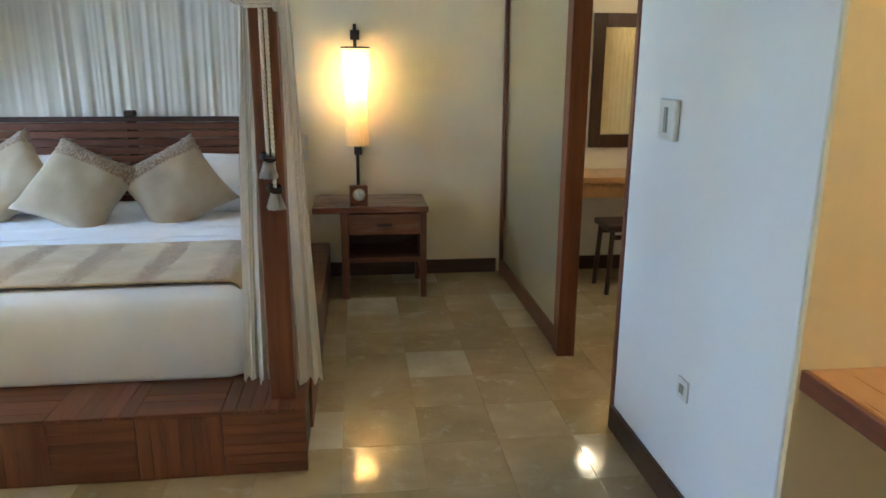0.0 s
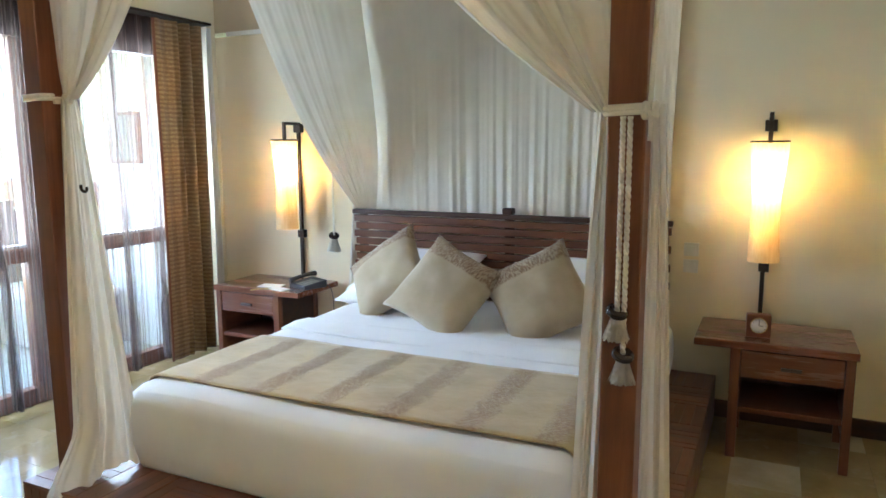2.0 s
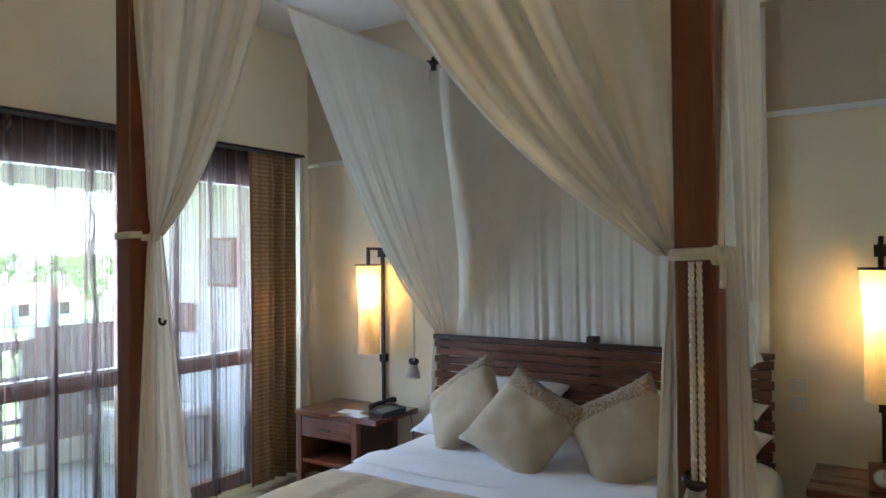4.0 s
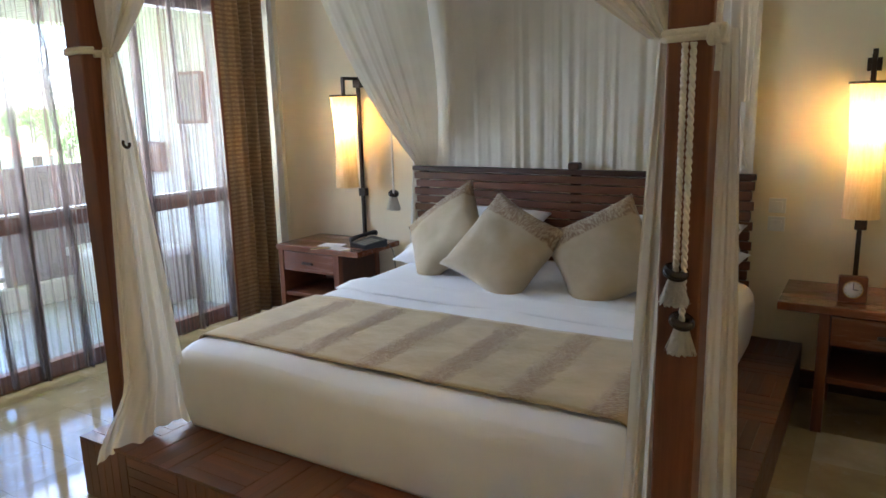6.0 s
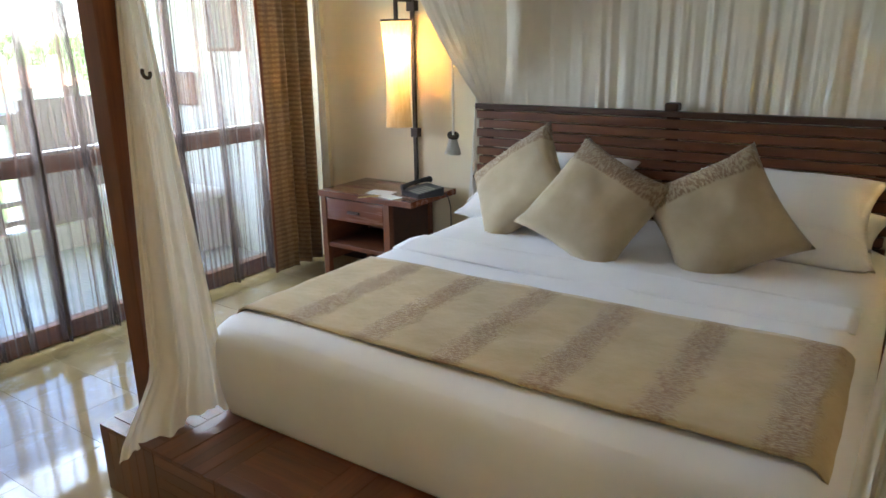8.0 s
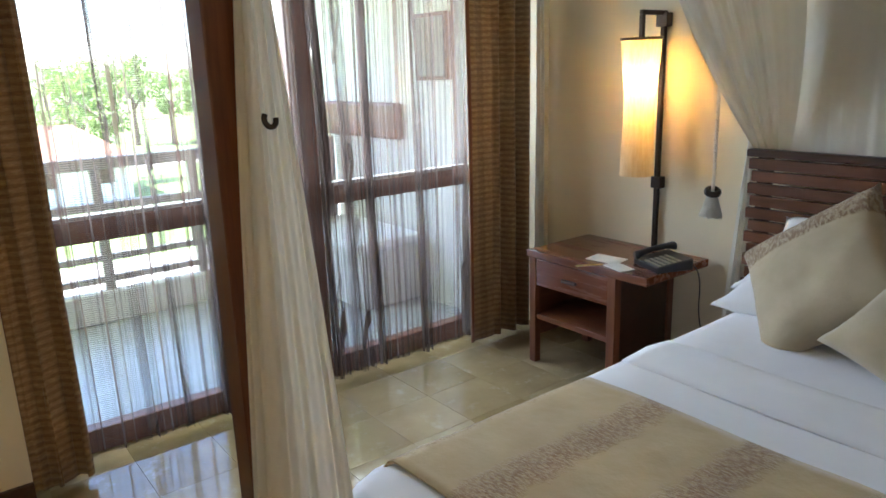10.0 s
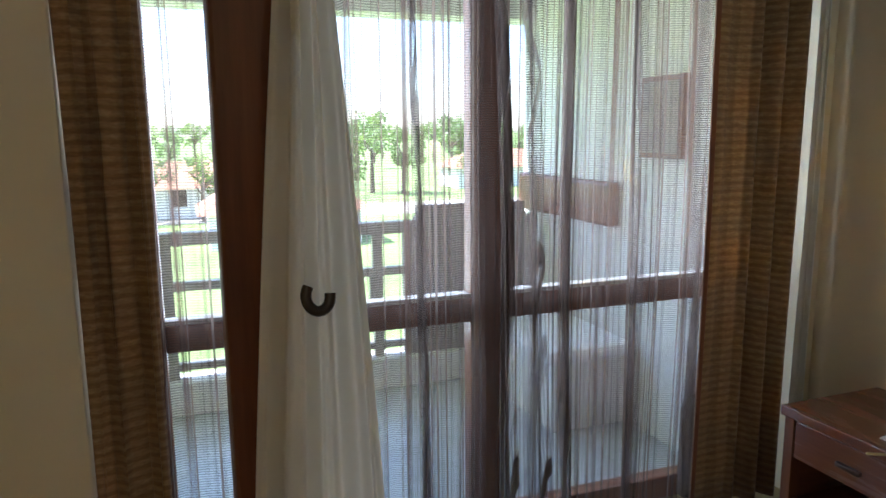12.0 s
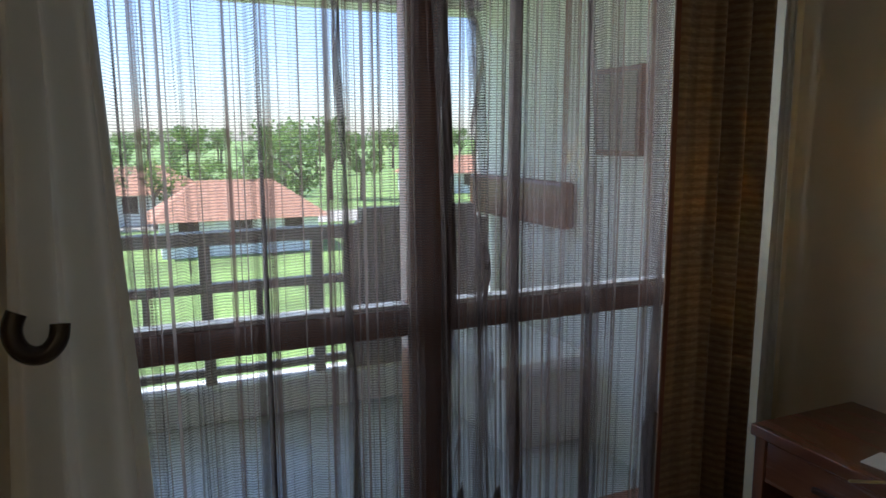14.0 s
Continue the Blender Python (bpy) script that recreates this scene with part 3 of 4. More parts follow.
tagged(mat_ob, "mattress made up with a smooth white tucked duvet", "mattress")


def runner_at(u, v):
    x = MX0 - 0.016 + (MX1 - MX0 + 0.040) * u
    y = 2.755 + 0.67 * v + 0.02 * (u - 0.5) + 0.008 * n1(u * 5, 1)
    e = min(u, 1 - u) * (MX1 - MX0)
    drop = 0.0
    if e < 0.10:
        k = (0.10 - e) / 0.10
        drop = 0.16 * k * k
    return Vector((x, y, MZ1 + 0.017 - drop + 0.004 * n1(u * 12, v * 6)))


rn = sheet("bed_runner", runner_at, 80, 24, RUNNER, None, 0.006)
tagged(rn, "tan bed runner with brown embroidered bands laid across the bed", "bed runner")


def fold_at(u, v):
    x = MX0 + 0.05 + (MX1 - MX0 - 0.10) * u
    y = 3.60 + 0.24 * v + 0.012 * n1(u * 5, 4)
    return Vector((x, y, MZ1 + 0.014 + 0.004 * n1(u * 7, v * 3) - 0.012 * abs(v - 0.5) * 2))


tagged(sheet("top_sheet", fold_at, 50, 8, SHEET, None, 0.006), "white top sheet folded back over the duvet", "sheet")


def pad(name, w, h, d, mat, m, pinch=0.9, seed=0.0):
    """A stuffed cushion: two domed faces meeting in a seam, corners drawn out."""
    bm = bmesh.new()
    n = 22
    for side in (1, -1):
        g = []
        for j in range(n + 1):
            row = []
            for i in range(n + 1):
                a, b = 2 * i / n - 1, 2 * j / n - 1
                dome = (max(0, 1 - abs(a) ** 2.6) * max(0, 1 - abs(b) ** 2.6)) ** 0.55
                k = 1 - 0.11 * (1 - abs(b) ** 2) * abs(a) ** 3
                l = 1 - 0.11 * (1 - abs(a) ** 2) * abs(b) ** 3
                wr = 0.012 * noise.noise(Vector((a * 2.3 + seed, b * 2.3, side)))
                row.append(bm.verts.new((a * w / 2 * k, b * h / 2 * l, side * (d / 2 * dome + wr * dome + 0.003))))
            g.append(row)
        for j in range(n):
            for i in range(n):
                bm.faces.new((g[j][i], g[j][i + 1], g[j + 1][i + 1], g[j + 1][i]))
    bmesh.ops.remove_doubles(bm, verts=bm.verts[:], dist=0.007)
    return finish(bm, name, mat, None, True, m)


for x, y, z, rx, rz in ((-1.90, 4.45, 0.675, 14, 3), (-0.80, 4.45, 0.675, 14, -3), (-1.88, 4.53, 0.765, 26, 2), (-0.83, 4.53, 0.765, 26, -2)):
    tagged(pad("pillow", 0.78, 0.46, 0.17, PILLOW, pose(x, y, z, rx, 0, rz), seed=x), "plump white pillow against the headboard", "pillow", "white pillows")
# throw cushions: centre, lean back, turn in their own plane
for x, y, z, lean, spin, face in ((-1.91, 4.22, 0.80, 54, 46, -20), (-1.455, 4.03, 0.785, 53, -27, 4), (-0.965, 4.12, 0.775, 55, 31, 8)):
    tagged(pad("cushion", 0.50, 0.50, 0.17, CUSHION, pose(x, y, z, 0, 0, face) @ pose(0, 0, 0, lean, 0, 0) @ pose(0, 0, 0, 0, 0, spin), seed=x), "beige throw cushion with a tufted brown band", "cushion", "throw cushions")


# ---- canopy netting ----
def drape(top_a, top_b, tie, width, folds, depth, seed, sag, normal):
    """Net gathered from a top edge down to a tie: v runs from the tie to the top."""
    ta, tb, ti, nn = Vector(top_a), Vector(top_b), Vector(tie), Vector(normal)
    def f(u, v):
        t = ta.lerp(tb, u)
        along = (tb - ta).normalized()
        b = ti + along * width * (u - 0.5)
        p = b.lerp(t, v)
        p.z -= sag * math.sin(math.pi * v) * (0.25 + 0.75 * u)
        ph = 2 * math.pi * folds * (u + 0.14 * n1(u * 3, seed) + 0.04 * n1(v * 2 + u, seed + 3))
        amp = depth * (0.35 + 0.65 * v) * (1 - 0.5 * v * v)
        return p + nn * (amp * (math.sin(ph) + 0.35 * math.sin(2.7 * ph + 2 * v)) + 0.03 * n1(u * 4 + v, seed)) + Vector((0, 0, 0))
    return f


def swept(top_a, top_b, foot_a, foot_b, folds, depth, seed, sag):
    """Side net pulled back from a top edge to a line behind the headboard: u = 0 is its free margin."""
    ta, tb, fa, fb = Vector(top_a), Vector(top_b), Vector(foot_a), Vector(foot_b)
    def f(u, v):
        p = fa.lerp(fb, u).lerp(ta.lerp(tb, u), v)
        p.z -= sag * math.sin(math.pi * v) * (1 - 0.8 * u)
        p.x += 0.10 * u * math.sin(math.pi * v) * (1 - v)
        ph = 2 * math.pi * folds * (u ** 0.75 + 0.10 * n1(u * 3, seed) + 0.03 * n1(v * 2 + u, seed + 3))
        amp = depth * (0.3 + 0.7 * math.sin(math.pi * min(1, v + 0.12))) * (1 - u)
        p += Vector((0.75, -0.45, 0)) * amp * (math.sin(ph) + 0.35 * math.sin(2.7 * ph + 2 * v))
        return p
    return f


def tail_of(tie, foot, w0, w1, folds, depth, seed, z0, spread=(1, 0, 0), normal=(0, 1, 0), bow=0.0, sweep=(0, 0, 0)):
    """The gathered net that falls from its tie to the platform."""
    ti, fo, sp, nn = Vector(tie), Vector(foot), Vector(spread), Vector(normal)
    def f(u, v):
        c = ti.lerp(fo, v) + sp * bow * math.sin(math.pi * min(1, v * 1.3))
        w = w0 + (w1 - w0) * v ** 0.9
        ph = 2 * math.pi * folds * (u + 0.16 * n1(u * 3, seed) + 0.06 * n1(v * 2.5, seed + 7))
        p = c + sp * w * (u - 0.5) + nn * (depth * (0.4 + 0.6 * v) * (math.sin(ph) + 0.4 * math.sin(2.3 * ph + 3 * v)) + 0.02 * n1(u * 4 + v * 2, seed))
        p.z = ti.z + (z0 + 0.05 * abs(n1(u * 6, seed)) - ti.z) * v
        p += Vector(sweep) * (smooth((v - 0.86) / 0.14) * (1 - u) ** 1.3)
        return p
    return f


def tassel(parent_name, label, top, z_ring, seed=0, k_size=0.8):
    """A twisted rope with a dark horn ring and a fringe."""
    root = empty(parent_name, top[0], top[1], z_ring - 0.1)
    out = []
    for s in (0, math.pi):
        pts = [(top[0] + 0.0036 * math.cos(k * 0.9 + s), top[1] + 0.0036 * math.sin(k * 0.9 + s), top[2] + (z_ring - top[2]) * k / 120) for k in range(121)]
        out.append(tube("rope", pts, 0.0046 * min(1, k_size + 0.1), ROPE, None, 1))
    ring = lathe("ring", [(0.023 + 0.012 * math.cos(a), 0.014 * math.sin(a)) for a in [k * math.pi / 5 for k in range(11)]], HORN, None, pose(top[0], top[1], z_ring, 16, 18, 0) @ Matrix.Scale(min(1, k_size), 4))
    out.append(ring)
    bm = bmesh.new()
    rnd = random.Random(seed)
    for k in range(280):
        a, r = rnd.uniform(0, 6.28), rnd.uniform(0.2, 1)
        p0 = Vector((0.018 * r * math.cos(a), 0.018 * r * math.sin(a), -0.005))
        p1 = Vector((0.043 * r * math.cos(a), 0.043 * r * math.sin(a), -0.068 - rnd.uniform(0, 0.012)))
        side = Vector((-math.sin(a), math.cos(a), 0)) * 0.0025
        q = [bm.verts.new(v) for v in (p0 - side, p0 + side, p1 + side, p1 - side)]
        bm.faces.new(q)
    bmesh.ops.solidify(bm, geom=bm.faces[:], thickness=0.002)
    out.append(finish(bm, "fringe", ROPE, None, False, pose(top[0], top[1], z_ring - 0.008) @ Matrix.Scale(k_size, 4)))
    adopt(root, *out)
    return tagged(root, label, "tassel", "canopy tassels")


def net(name, f, nu, nv, label):
    return tagged(sheet(name, f, nu, nv, NET), label, "bed net", "canopy nets")


# back panel, falling behind the headboard with a notch at the knob
def back_at(u, v):
    x = -2.46 + 2.02 * u
    z = 1.06 + (2.90 - 1.06) * v
    s = u + 0.05 * (u - 0.52) * (1 - v)
    fine = n1(s * 75, 1.5 + v * 0.5) * 0.7 + n1(s * 34, 4 + v * 0.4)
    amp = (0.013 * smooth(1 - v * 1.3) * (0.25 + 0.75 * smooth((u - 0.2) / 0.25)) + 0.0022)
    return Vector((x, 4.832 + amp * fine + 0.018 * n1(u * 3.5, v * 2), z))


net("bed_net", back_at, 420, 18, "white net falling behind the headboard from the canopy")
TL, TR = (-2.33, 2.583, 1.715), (-0.29, 2.47, 1.615)
net("bed_net", drape((-2.44, 2.50, 2.90), (-1.42, 2.50, 2.90), TL, 0.07, 5, 0.03, 3, 0.16, (0, 1, 0)), 120, 22, "white net tied back to the bed post")
net("bed_net", drape((-0.22, 2.50, 2.90), (-1.42, 2.50, 2.90), TR, 0.07, 5, 0.03, 5, 0.16, (0, 1, 0)), 120, 22, "white net tied back to the bed post")
net("bed_net", tail_of(TL, (-2.235, 2.56, 0), 0.055, 0.25, 3.2, 0.022, 4, 0.268, (0.45, 0.89, 0), (0.89, -0.45, 0), 0.0, (0.02, -0.15, -0.05)), 110, 34, "white net falling from its tie to the platform")
net("bed_net", tail_of((-0.30, 2.53, 1.615), (-0.335, 2.56, 0), 0.05, 0.12, 2.5, 0.016, 6, 0.265), 60, 20, "white net falling from its tie to the platform")
net("bed_net", tail_of((-0.185, 2.57, 1.635), (-0.155, 2.545, 0), 0.04, 0.11, 2.5, 0.014, 8, 0.262), 60, 30, "white net falling beside the bed post")
net("bed_net", swept((-2.44, 3.40, 2.90), (-2.45, 4.80, 2.90), (-2.47, 4.803, 1.10), (-2.33, 4.808, 1.07), 6, 0.016, 9, 0.22), 140, 26, "white side net gathered at the head of the bed")
net("bed_net", drape((-0.25, 2.75, 2.90), (-0.25, 3.45, 2.90), (-0.25, 3.12, 1.48), 0.06, 5, 0.025, 11, 0.05, (1, 0, 0)), 120, 22, "white side net gathered at the head of the bed")
net("bed_net", tail_of((-2.478, 4.79, 1.25), (-2.515, 4.785, 0), 0.015, 0.10, 2.2, 0.012, 12, 0.30, (0.6, 0.8, 0), (0.8, -0.6, 0)), 50, 16, "white net hanging beside the headboard")
net("bed_net", tail_of((-0.25, 3.12, 1.48), (-0.25, 3.22, 0), 0.06, 0.13, 2.2, 0.015, 18, 1.27, (0, 1, 0), (1, 0, 0)), 50, 10, "short end of the tied side net")


def rope_tie(cx, cy, cz, knot):
    """Two turns of cord round a square post, with a knot and a short end."""
    root = empty("rope_tie", cx, cy, cz)
    pts, h = [], 0.053
    for k in range(33):
        a = k * math.pi / 8
        c, q = math.cos(a), math.sin(a)
        g = h / max(abs(c), abs(q)) * 0.96
        pts.append((cx + g * c, cy + g * q, cz - 0.012 + 0.024 * k / 32))
    out = [tube("turn", pts, 0.0075, ROPE, None, 3)]
    kx, ky = cx + knot[0], cy + knot[1]
    loop = [(kx + 0.014 * math.sin(2 * a), ky + 0.010 * math.cos(3 * a), cz + 0.018 * math.sin(3 * a)) for a in [k * 0.4 for k in range(17)]]
    out.append(tube("knot", loop, 0.0075, ROPE, None, 3))
    out.append(tube("end", [(kx, ky, cz), (kx + 0.006, ky - 0.006, cz - 0.03), (kx + 0.002, ky - 0.004, cz - 0.07)], 0.006, ROPE))
    adopt(root, *out)
    return tagged(root, "white cotton cord tied round the bed post", "rope tie", "rope ties")


rope_tie(-2.40, 2.535, 1.715, (0.062, 0.045))
rope_tie(-0.24, 2.50, 1.615, (0.055, -0.05))
tagged(tube("cord", [(-2.53, 4.60, 1.50), (-2.51, 4.62, 1.62), (-2.47, 4.66, 2.2), (-2.44, 4.70, 2.88)], 0.005, ROPE), "white cotton cord running up the side net", "cord")
tagged(tube("cord", [(-0.186, 2.452, 1.615), (-0.178, 2.47, 1.9), (-0.176, 2.50, 2.4), (-0.18, 2.51, 2.9)], 0.006, ROPE), "white cotton cord running up beside the bed post", "cord")
tassel("tassel", "white rope tassel with a dark horn ring", (-0.243, 2.434, 1.60), 1.135, 1)
tassel("tassel", "white rope tassel with a dark horn ring", (-0.226, 2.432, 1.60), 1.03, 2)
tassel("tassel", "white rope tassel with a dark ring beside the headboard", (-2.53, 4.60, 1.50), 0.95, 3, 1.25)
tassel("tassel", "white rope tassel with a dark ring beside the headboard", (-0.262, 3.09, 1.47), 1.235, 4)
hook = tube("holdback", [(-2.280 + 0.004 * math.cos(a), 2.577 + 0.0125 * math.sin(a), 1.385 - 0.015 * math.cos(a)) for a in [-2.3 + k * 0.4 for k in range(11)]], 0.0058, HORN)
tassel("tassel", "white rope tassel hanging from the tied side net", (-0.252, 3.105, 1.47), 1.12, 5)
tagged(hook, "dark horn ring caught in the tied net", "ring")

# ---- bedside tables and lamps ----


def nightstand(x_out, side, dy=0.0):
    """A bedside table: x_out is its outer edge, side +1 where the bed lies towards +x. The top oversails towards the bed."""
    def X(a, b):
        return (x_out + side * a, x_out + side * b) if side > 0 else (x_out - b, x_out - a)
    root = empty("nightstand", x_out + side * 0.33, 4.62 + dy, 0)
    y0, y1 = 4.375 + dy, 4.84 + dy
    p = [box("top", *X(0, 0.715), y0, y1, 0.555, 0.592, TOP, None, 0.004)]
    p.append(box("leg", *X(0.012, 0.052), y0 + 0.01, y0 + 0.05, 0, 0.555, WOOD_Z, None, 0.003))
    p.append(box("leg", *X(0.50, 0.545), y0 + 0.01, y0 + 0.055, 0, 0.555, WOOD_Z, None, 0.003))
    p.append(box("leg", *X(0.012, 0.052), y1 - 0.05, y1 - 0.01, 0, 0.555, WOOD_Z, None, 0.003))
    p.append(box("leg", *X(0.50, 0.545), y1 - 0.05, y1 - 0.01, 0, 0.555, WOOD_Z, None, 0.003))
    p.append(box("side_panel", *X(0.02, 0.042), y0 + 0.05, y1 - 0.05, 0.14, 0.555, WOOD_Y, None, 0.002))
    # recess shade is put into colour: inner side and back panels are dark
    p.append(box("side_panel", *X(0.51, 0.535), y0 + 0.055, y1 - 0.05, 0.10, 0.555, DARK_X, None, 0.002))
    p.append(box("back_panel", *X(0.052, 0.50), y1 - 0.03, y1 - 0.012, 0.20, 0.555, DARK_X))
    p.append(box("drawer", *X(0.055, 0.497), y0 + 0.014, y0 + 0.40, 0.415, 0.548, TOP, None, 0.003))
    p.append(box("handle", *X(0.23, 0.32), y0 - 0.002, y0 + 0.014, 0.468, 0.484, DARK_X, None, 0.004))
    p.append(box("shelf", *X(0.052, 0.50), y0 + 0.02, y1 - 0.03, 0.235, 0.262, WOOD_X, None, 0.003))
    adopt(root, *p)
    return tagged(root, "red-brown wooden bedside table with a drawer and open shelf", "bedside table", "bedside tables")


nightstand(-3.385, 1)
nightstand(0.48, -1, -0.05)


def shade_profile():
    out = []
    for k in range(25):
        v = k / 24
        r = 0.073 + 0.016 * smooth((v - 0.45) / 0.55) - 0.006 * math.sin(math.pi * v) + 0.004 * (1 - v) ** 2
        out.append((r, 0.965 + 0.605 * v))
    return out


def bedside_lamp(x, dz=0.0):
    """A wall-side lamp: square rod, hooked arm, tall parchment shade hung from a dark disc."""
    root = empty("bedside_lamp", x, 4.83, 0.592)
    p = [box("rod", x - 0.011, x + 0.011, 4.845, 4.867, 0.592, 1.70, IRON, None, 0.002),
         box("bracket", x - 0.03, x + 0.03, 4.835, 4.879, 1.63, 1.69, IRON, None, 0.003),
         box("arm", x - 0.010, x + 0.010, 4.685, 4.845, 1.68, 1.70, IRON, None, 0.002),
         box("drop", x - 0.010, x + 0.010, 4.685, 4.705, 1.58, 1.68, IRON, None, 0.002),
         box("clamp", x - 0.022, x + 0.03, 4.835, 4.879, 0.885, 0.94, IRON, None, 0.003)]
    p.append(lathe("disc", [(0.001, 1.572), (0.094, 1.572), (0.094, 1.582), (0.001, 1.582)], IRON, None, pose(x, 4.695, 0)))
    s = lathe("shade", shade_profile(), PARCH, None, pose(x, 4.695, 0), 40, 0.025)
    p.append(s)
    p.append(lathe("bulb", [(0.002, 1.36), (0.02, 1.375), (0.03, 1.40), (0.024, 1.43), (0.014, 1.45), (0.014, 1.5), (0.002, 1.502)], BULBG, None, pose(x, 4.695, 0), 14))
    adopt(root, *p)
    for o in p[1:]:
        o.location.z += dz
    lamp("lamp_bulb", "POINT", 2.8, pose(x, 4.695, 1.40 + dz), (1.0, 0.66, 0.26), shadow_soft_size=0.033)
    return tagged(root, "tall parchment lamp lit on a dark metal rod", "lamp", "bedside lamps")


BULBG = glass("bulb_glass", 0.3, (1, 0.95, 0.85))
bedside_lamp(-2.98)
bedside_lamp(0.05, -0.03)

# telephone, note paper and pen
ph = empty("telephone", -2.78, 4.60, 0.592)
M = pose(-2.735, 4.585, 0.592, 0, 0, -22) @ Matrix.Scale(0.95, 4)
bm = bmesh.new()
add_box(bm, -0.10, 0.10, -0.10, 0.09, 0, 0.028, 0.006)
for v in bm.verts:
    if v.co.z > 0.015:
        v.co.z += (v.co.y + 0.1) * 0.14
p = [finish(bm, "body", BLACK, None, False, M)]
bm = bmesh.new()
n = 14
rings = []
for k in range(n + 1):
    a = k / n
    y = -0.105 + 0.205 * a
    e = abs(2 * a - 1) ** 3
    z = 0.047 + (y + 0.1) * 0.14 + 0.010 * (1 - e)
    hh = 0.013 + 0.008 * e
    ww = 0.021 + 0.006 * e
    rings.append([bm.verts.new((-0.072 + ww * math.cos(t), y, z + hh * math.sin(t))) for t in [q * math.pi / 5 for q in range(10)]])
for q0, q1 in zip(rings, rings[1:]):
    for k in range(10):
        bm.faces.new((q0[k], q0[(k + 1) % 10], q1[(k + 1) % 10], q1[k]))
bm.faces.new(rings[0]), bm.faces.new(rings[-1])
p.append(finish(bm, "handset", BLACK, None, True, M))
bm = bmesh.new()
for i in range(6):
    for j in range(5):
        y = -0.085 + 0.026 * j
        add_box(bm, -0.03 + i * 0.021, -0.016 + i * 0.021, y, y + 0.014, 0.026 + (y + 0.1) * 0.14, 0.033 + (y + 0.1) * 0.14)
p.append(finish(bm, "keypad", BUTTONS, None, False, M))
adopt(ph, *p)
tagged(ph, "black desk telephone with grey keys on the bedside table", "telephone")
for x, y, a, w, d in ((-2.985, 4.50, 8, 0.16, 0.11), (-2.86, 4.43, -16, 0.13, 0.08)):
    bm = bmesh.new()
    add_box(bm, -w / 2, w / 2, -d / 2, d / 2, 0, 0.003)
    tagged(finish(bm, "note_paper", PAPER, None, False, pose(x, y, 0.593, 0, 0, a)), "white note card on the bedside table", "note card", "note cards")
pen = lathe("pen", [(0.001, 0), (0.004, 0.012), (0.0045, 0.13), (0.001, 0.135)], BRASS, None, pose(-2.92, 4.40, 0.602, 88, 0, -25), 10)
tagged(pen, "slim pen lying on the note card", "pen")
cord = tube("phone_cord", [(-2.70, 4.68, 0.60), (-2.665, 4.72, 0.595), (-2.655, 4.76, 0.50), (-2.70, 4.82, 0.30), (-2.68, 4.865, 0.16)], 0.003, BLACK)
tagged(cord, "thin black telephone cord falling behind the table", "cord")

# clock
ck = empty("clock", 0.05, 4.47, 0.592)
M = pose(0.05, 4.47, 0.592, 0, 0, 6)
bm = bmesh.new()
add_box(bm, -0.056, 0.056, -0.025, 0.025, 0, 0.115, 0.006)
p = [finish(bm, "case", WOOD_X, None, False, M)]
p.append(lathe("dial", [(0.001, 0), (0.036, 0), (0.036, 0.004), (0.001, 0.004)], PAPER, None, M @ pose(0, -0.0255, 0.06, 90, 0, 0)))
p.append(lathe("rim", [(0.036, 0), (0.040, 0), (0.040, 0.006), (0.036, 0.006), (0.036, 0)], BRASS, None, M @ pose(0, -0.0255, 0.06, 90, 0, 0)))
bm = bmesh.new()
add_box(bm, -0.0015, 0.0015, -0.0325, -0.031, 0.06, 0.088)
add_box(bm, 0, 0.02, -0.0325, -0.031, 0.0585, 0.0615)
for k in range(12):
    a = k * math.pi / 6
    add_box(bm, 0.031 * math.sin(a) - 0.0015, 0.031 * math.sin(a) + 0.0015, -0.0315, -0.0302, 0.06 + 0.031 * math.cos(a) - 0.0015, 0.06 + 0.031 * math.cos(a) + 0.0015)
p.append(finish(bm, "clock_hand", BLACK, None, False, M))
adopt(ck, *p)
tagged(ck, "small square wooden clock with a white round dial", "clock")

# wall switches
for z in (0.855, 0.95):
    s = empty("wall_switch", -0.32, HEAD_Y, z)
    adopt(s, box("plate", -0.36, -0.28, HEAD_Y - 0.008, HEAD_Y, z - 0.038, z + 0.038, PLASTIC, None, 0.003), box("rocker", -0.345, -0.295, HEAD_Y - 0.012, HEAD_Y - 0.008, z - 0.022, z + 0.022, PLASTIC, None, 0.002))
    tagged(s, "white plastic switch plate on the wall by the bed", "switch", "bed switches")
s = empty("thermostat", RIGHT_X, 2.25, 1.26)
adopt(s, box("plate", RIGHT_X - 0.02, RIGHT_X, 2.19, 2.31, 1.20, 1.33, PLASTIC, None, 0.005), box("lever", RIGHT_X - 0.026, RIGHT_X - 0.02, 2.24, 2.26, 1.225, 1.305, BUTTONS, None, 0.002))
tagged(s, "white plastic control plate with a grey slider on the white wall", "switch")
s = empty("wall_socket", RIGHT_X, 2.0, 0.44)
adopt(s, box("plate", RIGHT_X - 0.008, RIGHT_X, 1.965, 2.035, 0.405, 0.475, PLASTIC, None, 0.003), box("socket", RIGHT_X - 0.011, RIGHT_X - 0.008, 1.985, 2.015, 0.425, 0.455, BUTTONS, None, 0.002))
tagged(s, "small white wall socket low on the white wall", "socket")

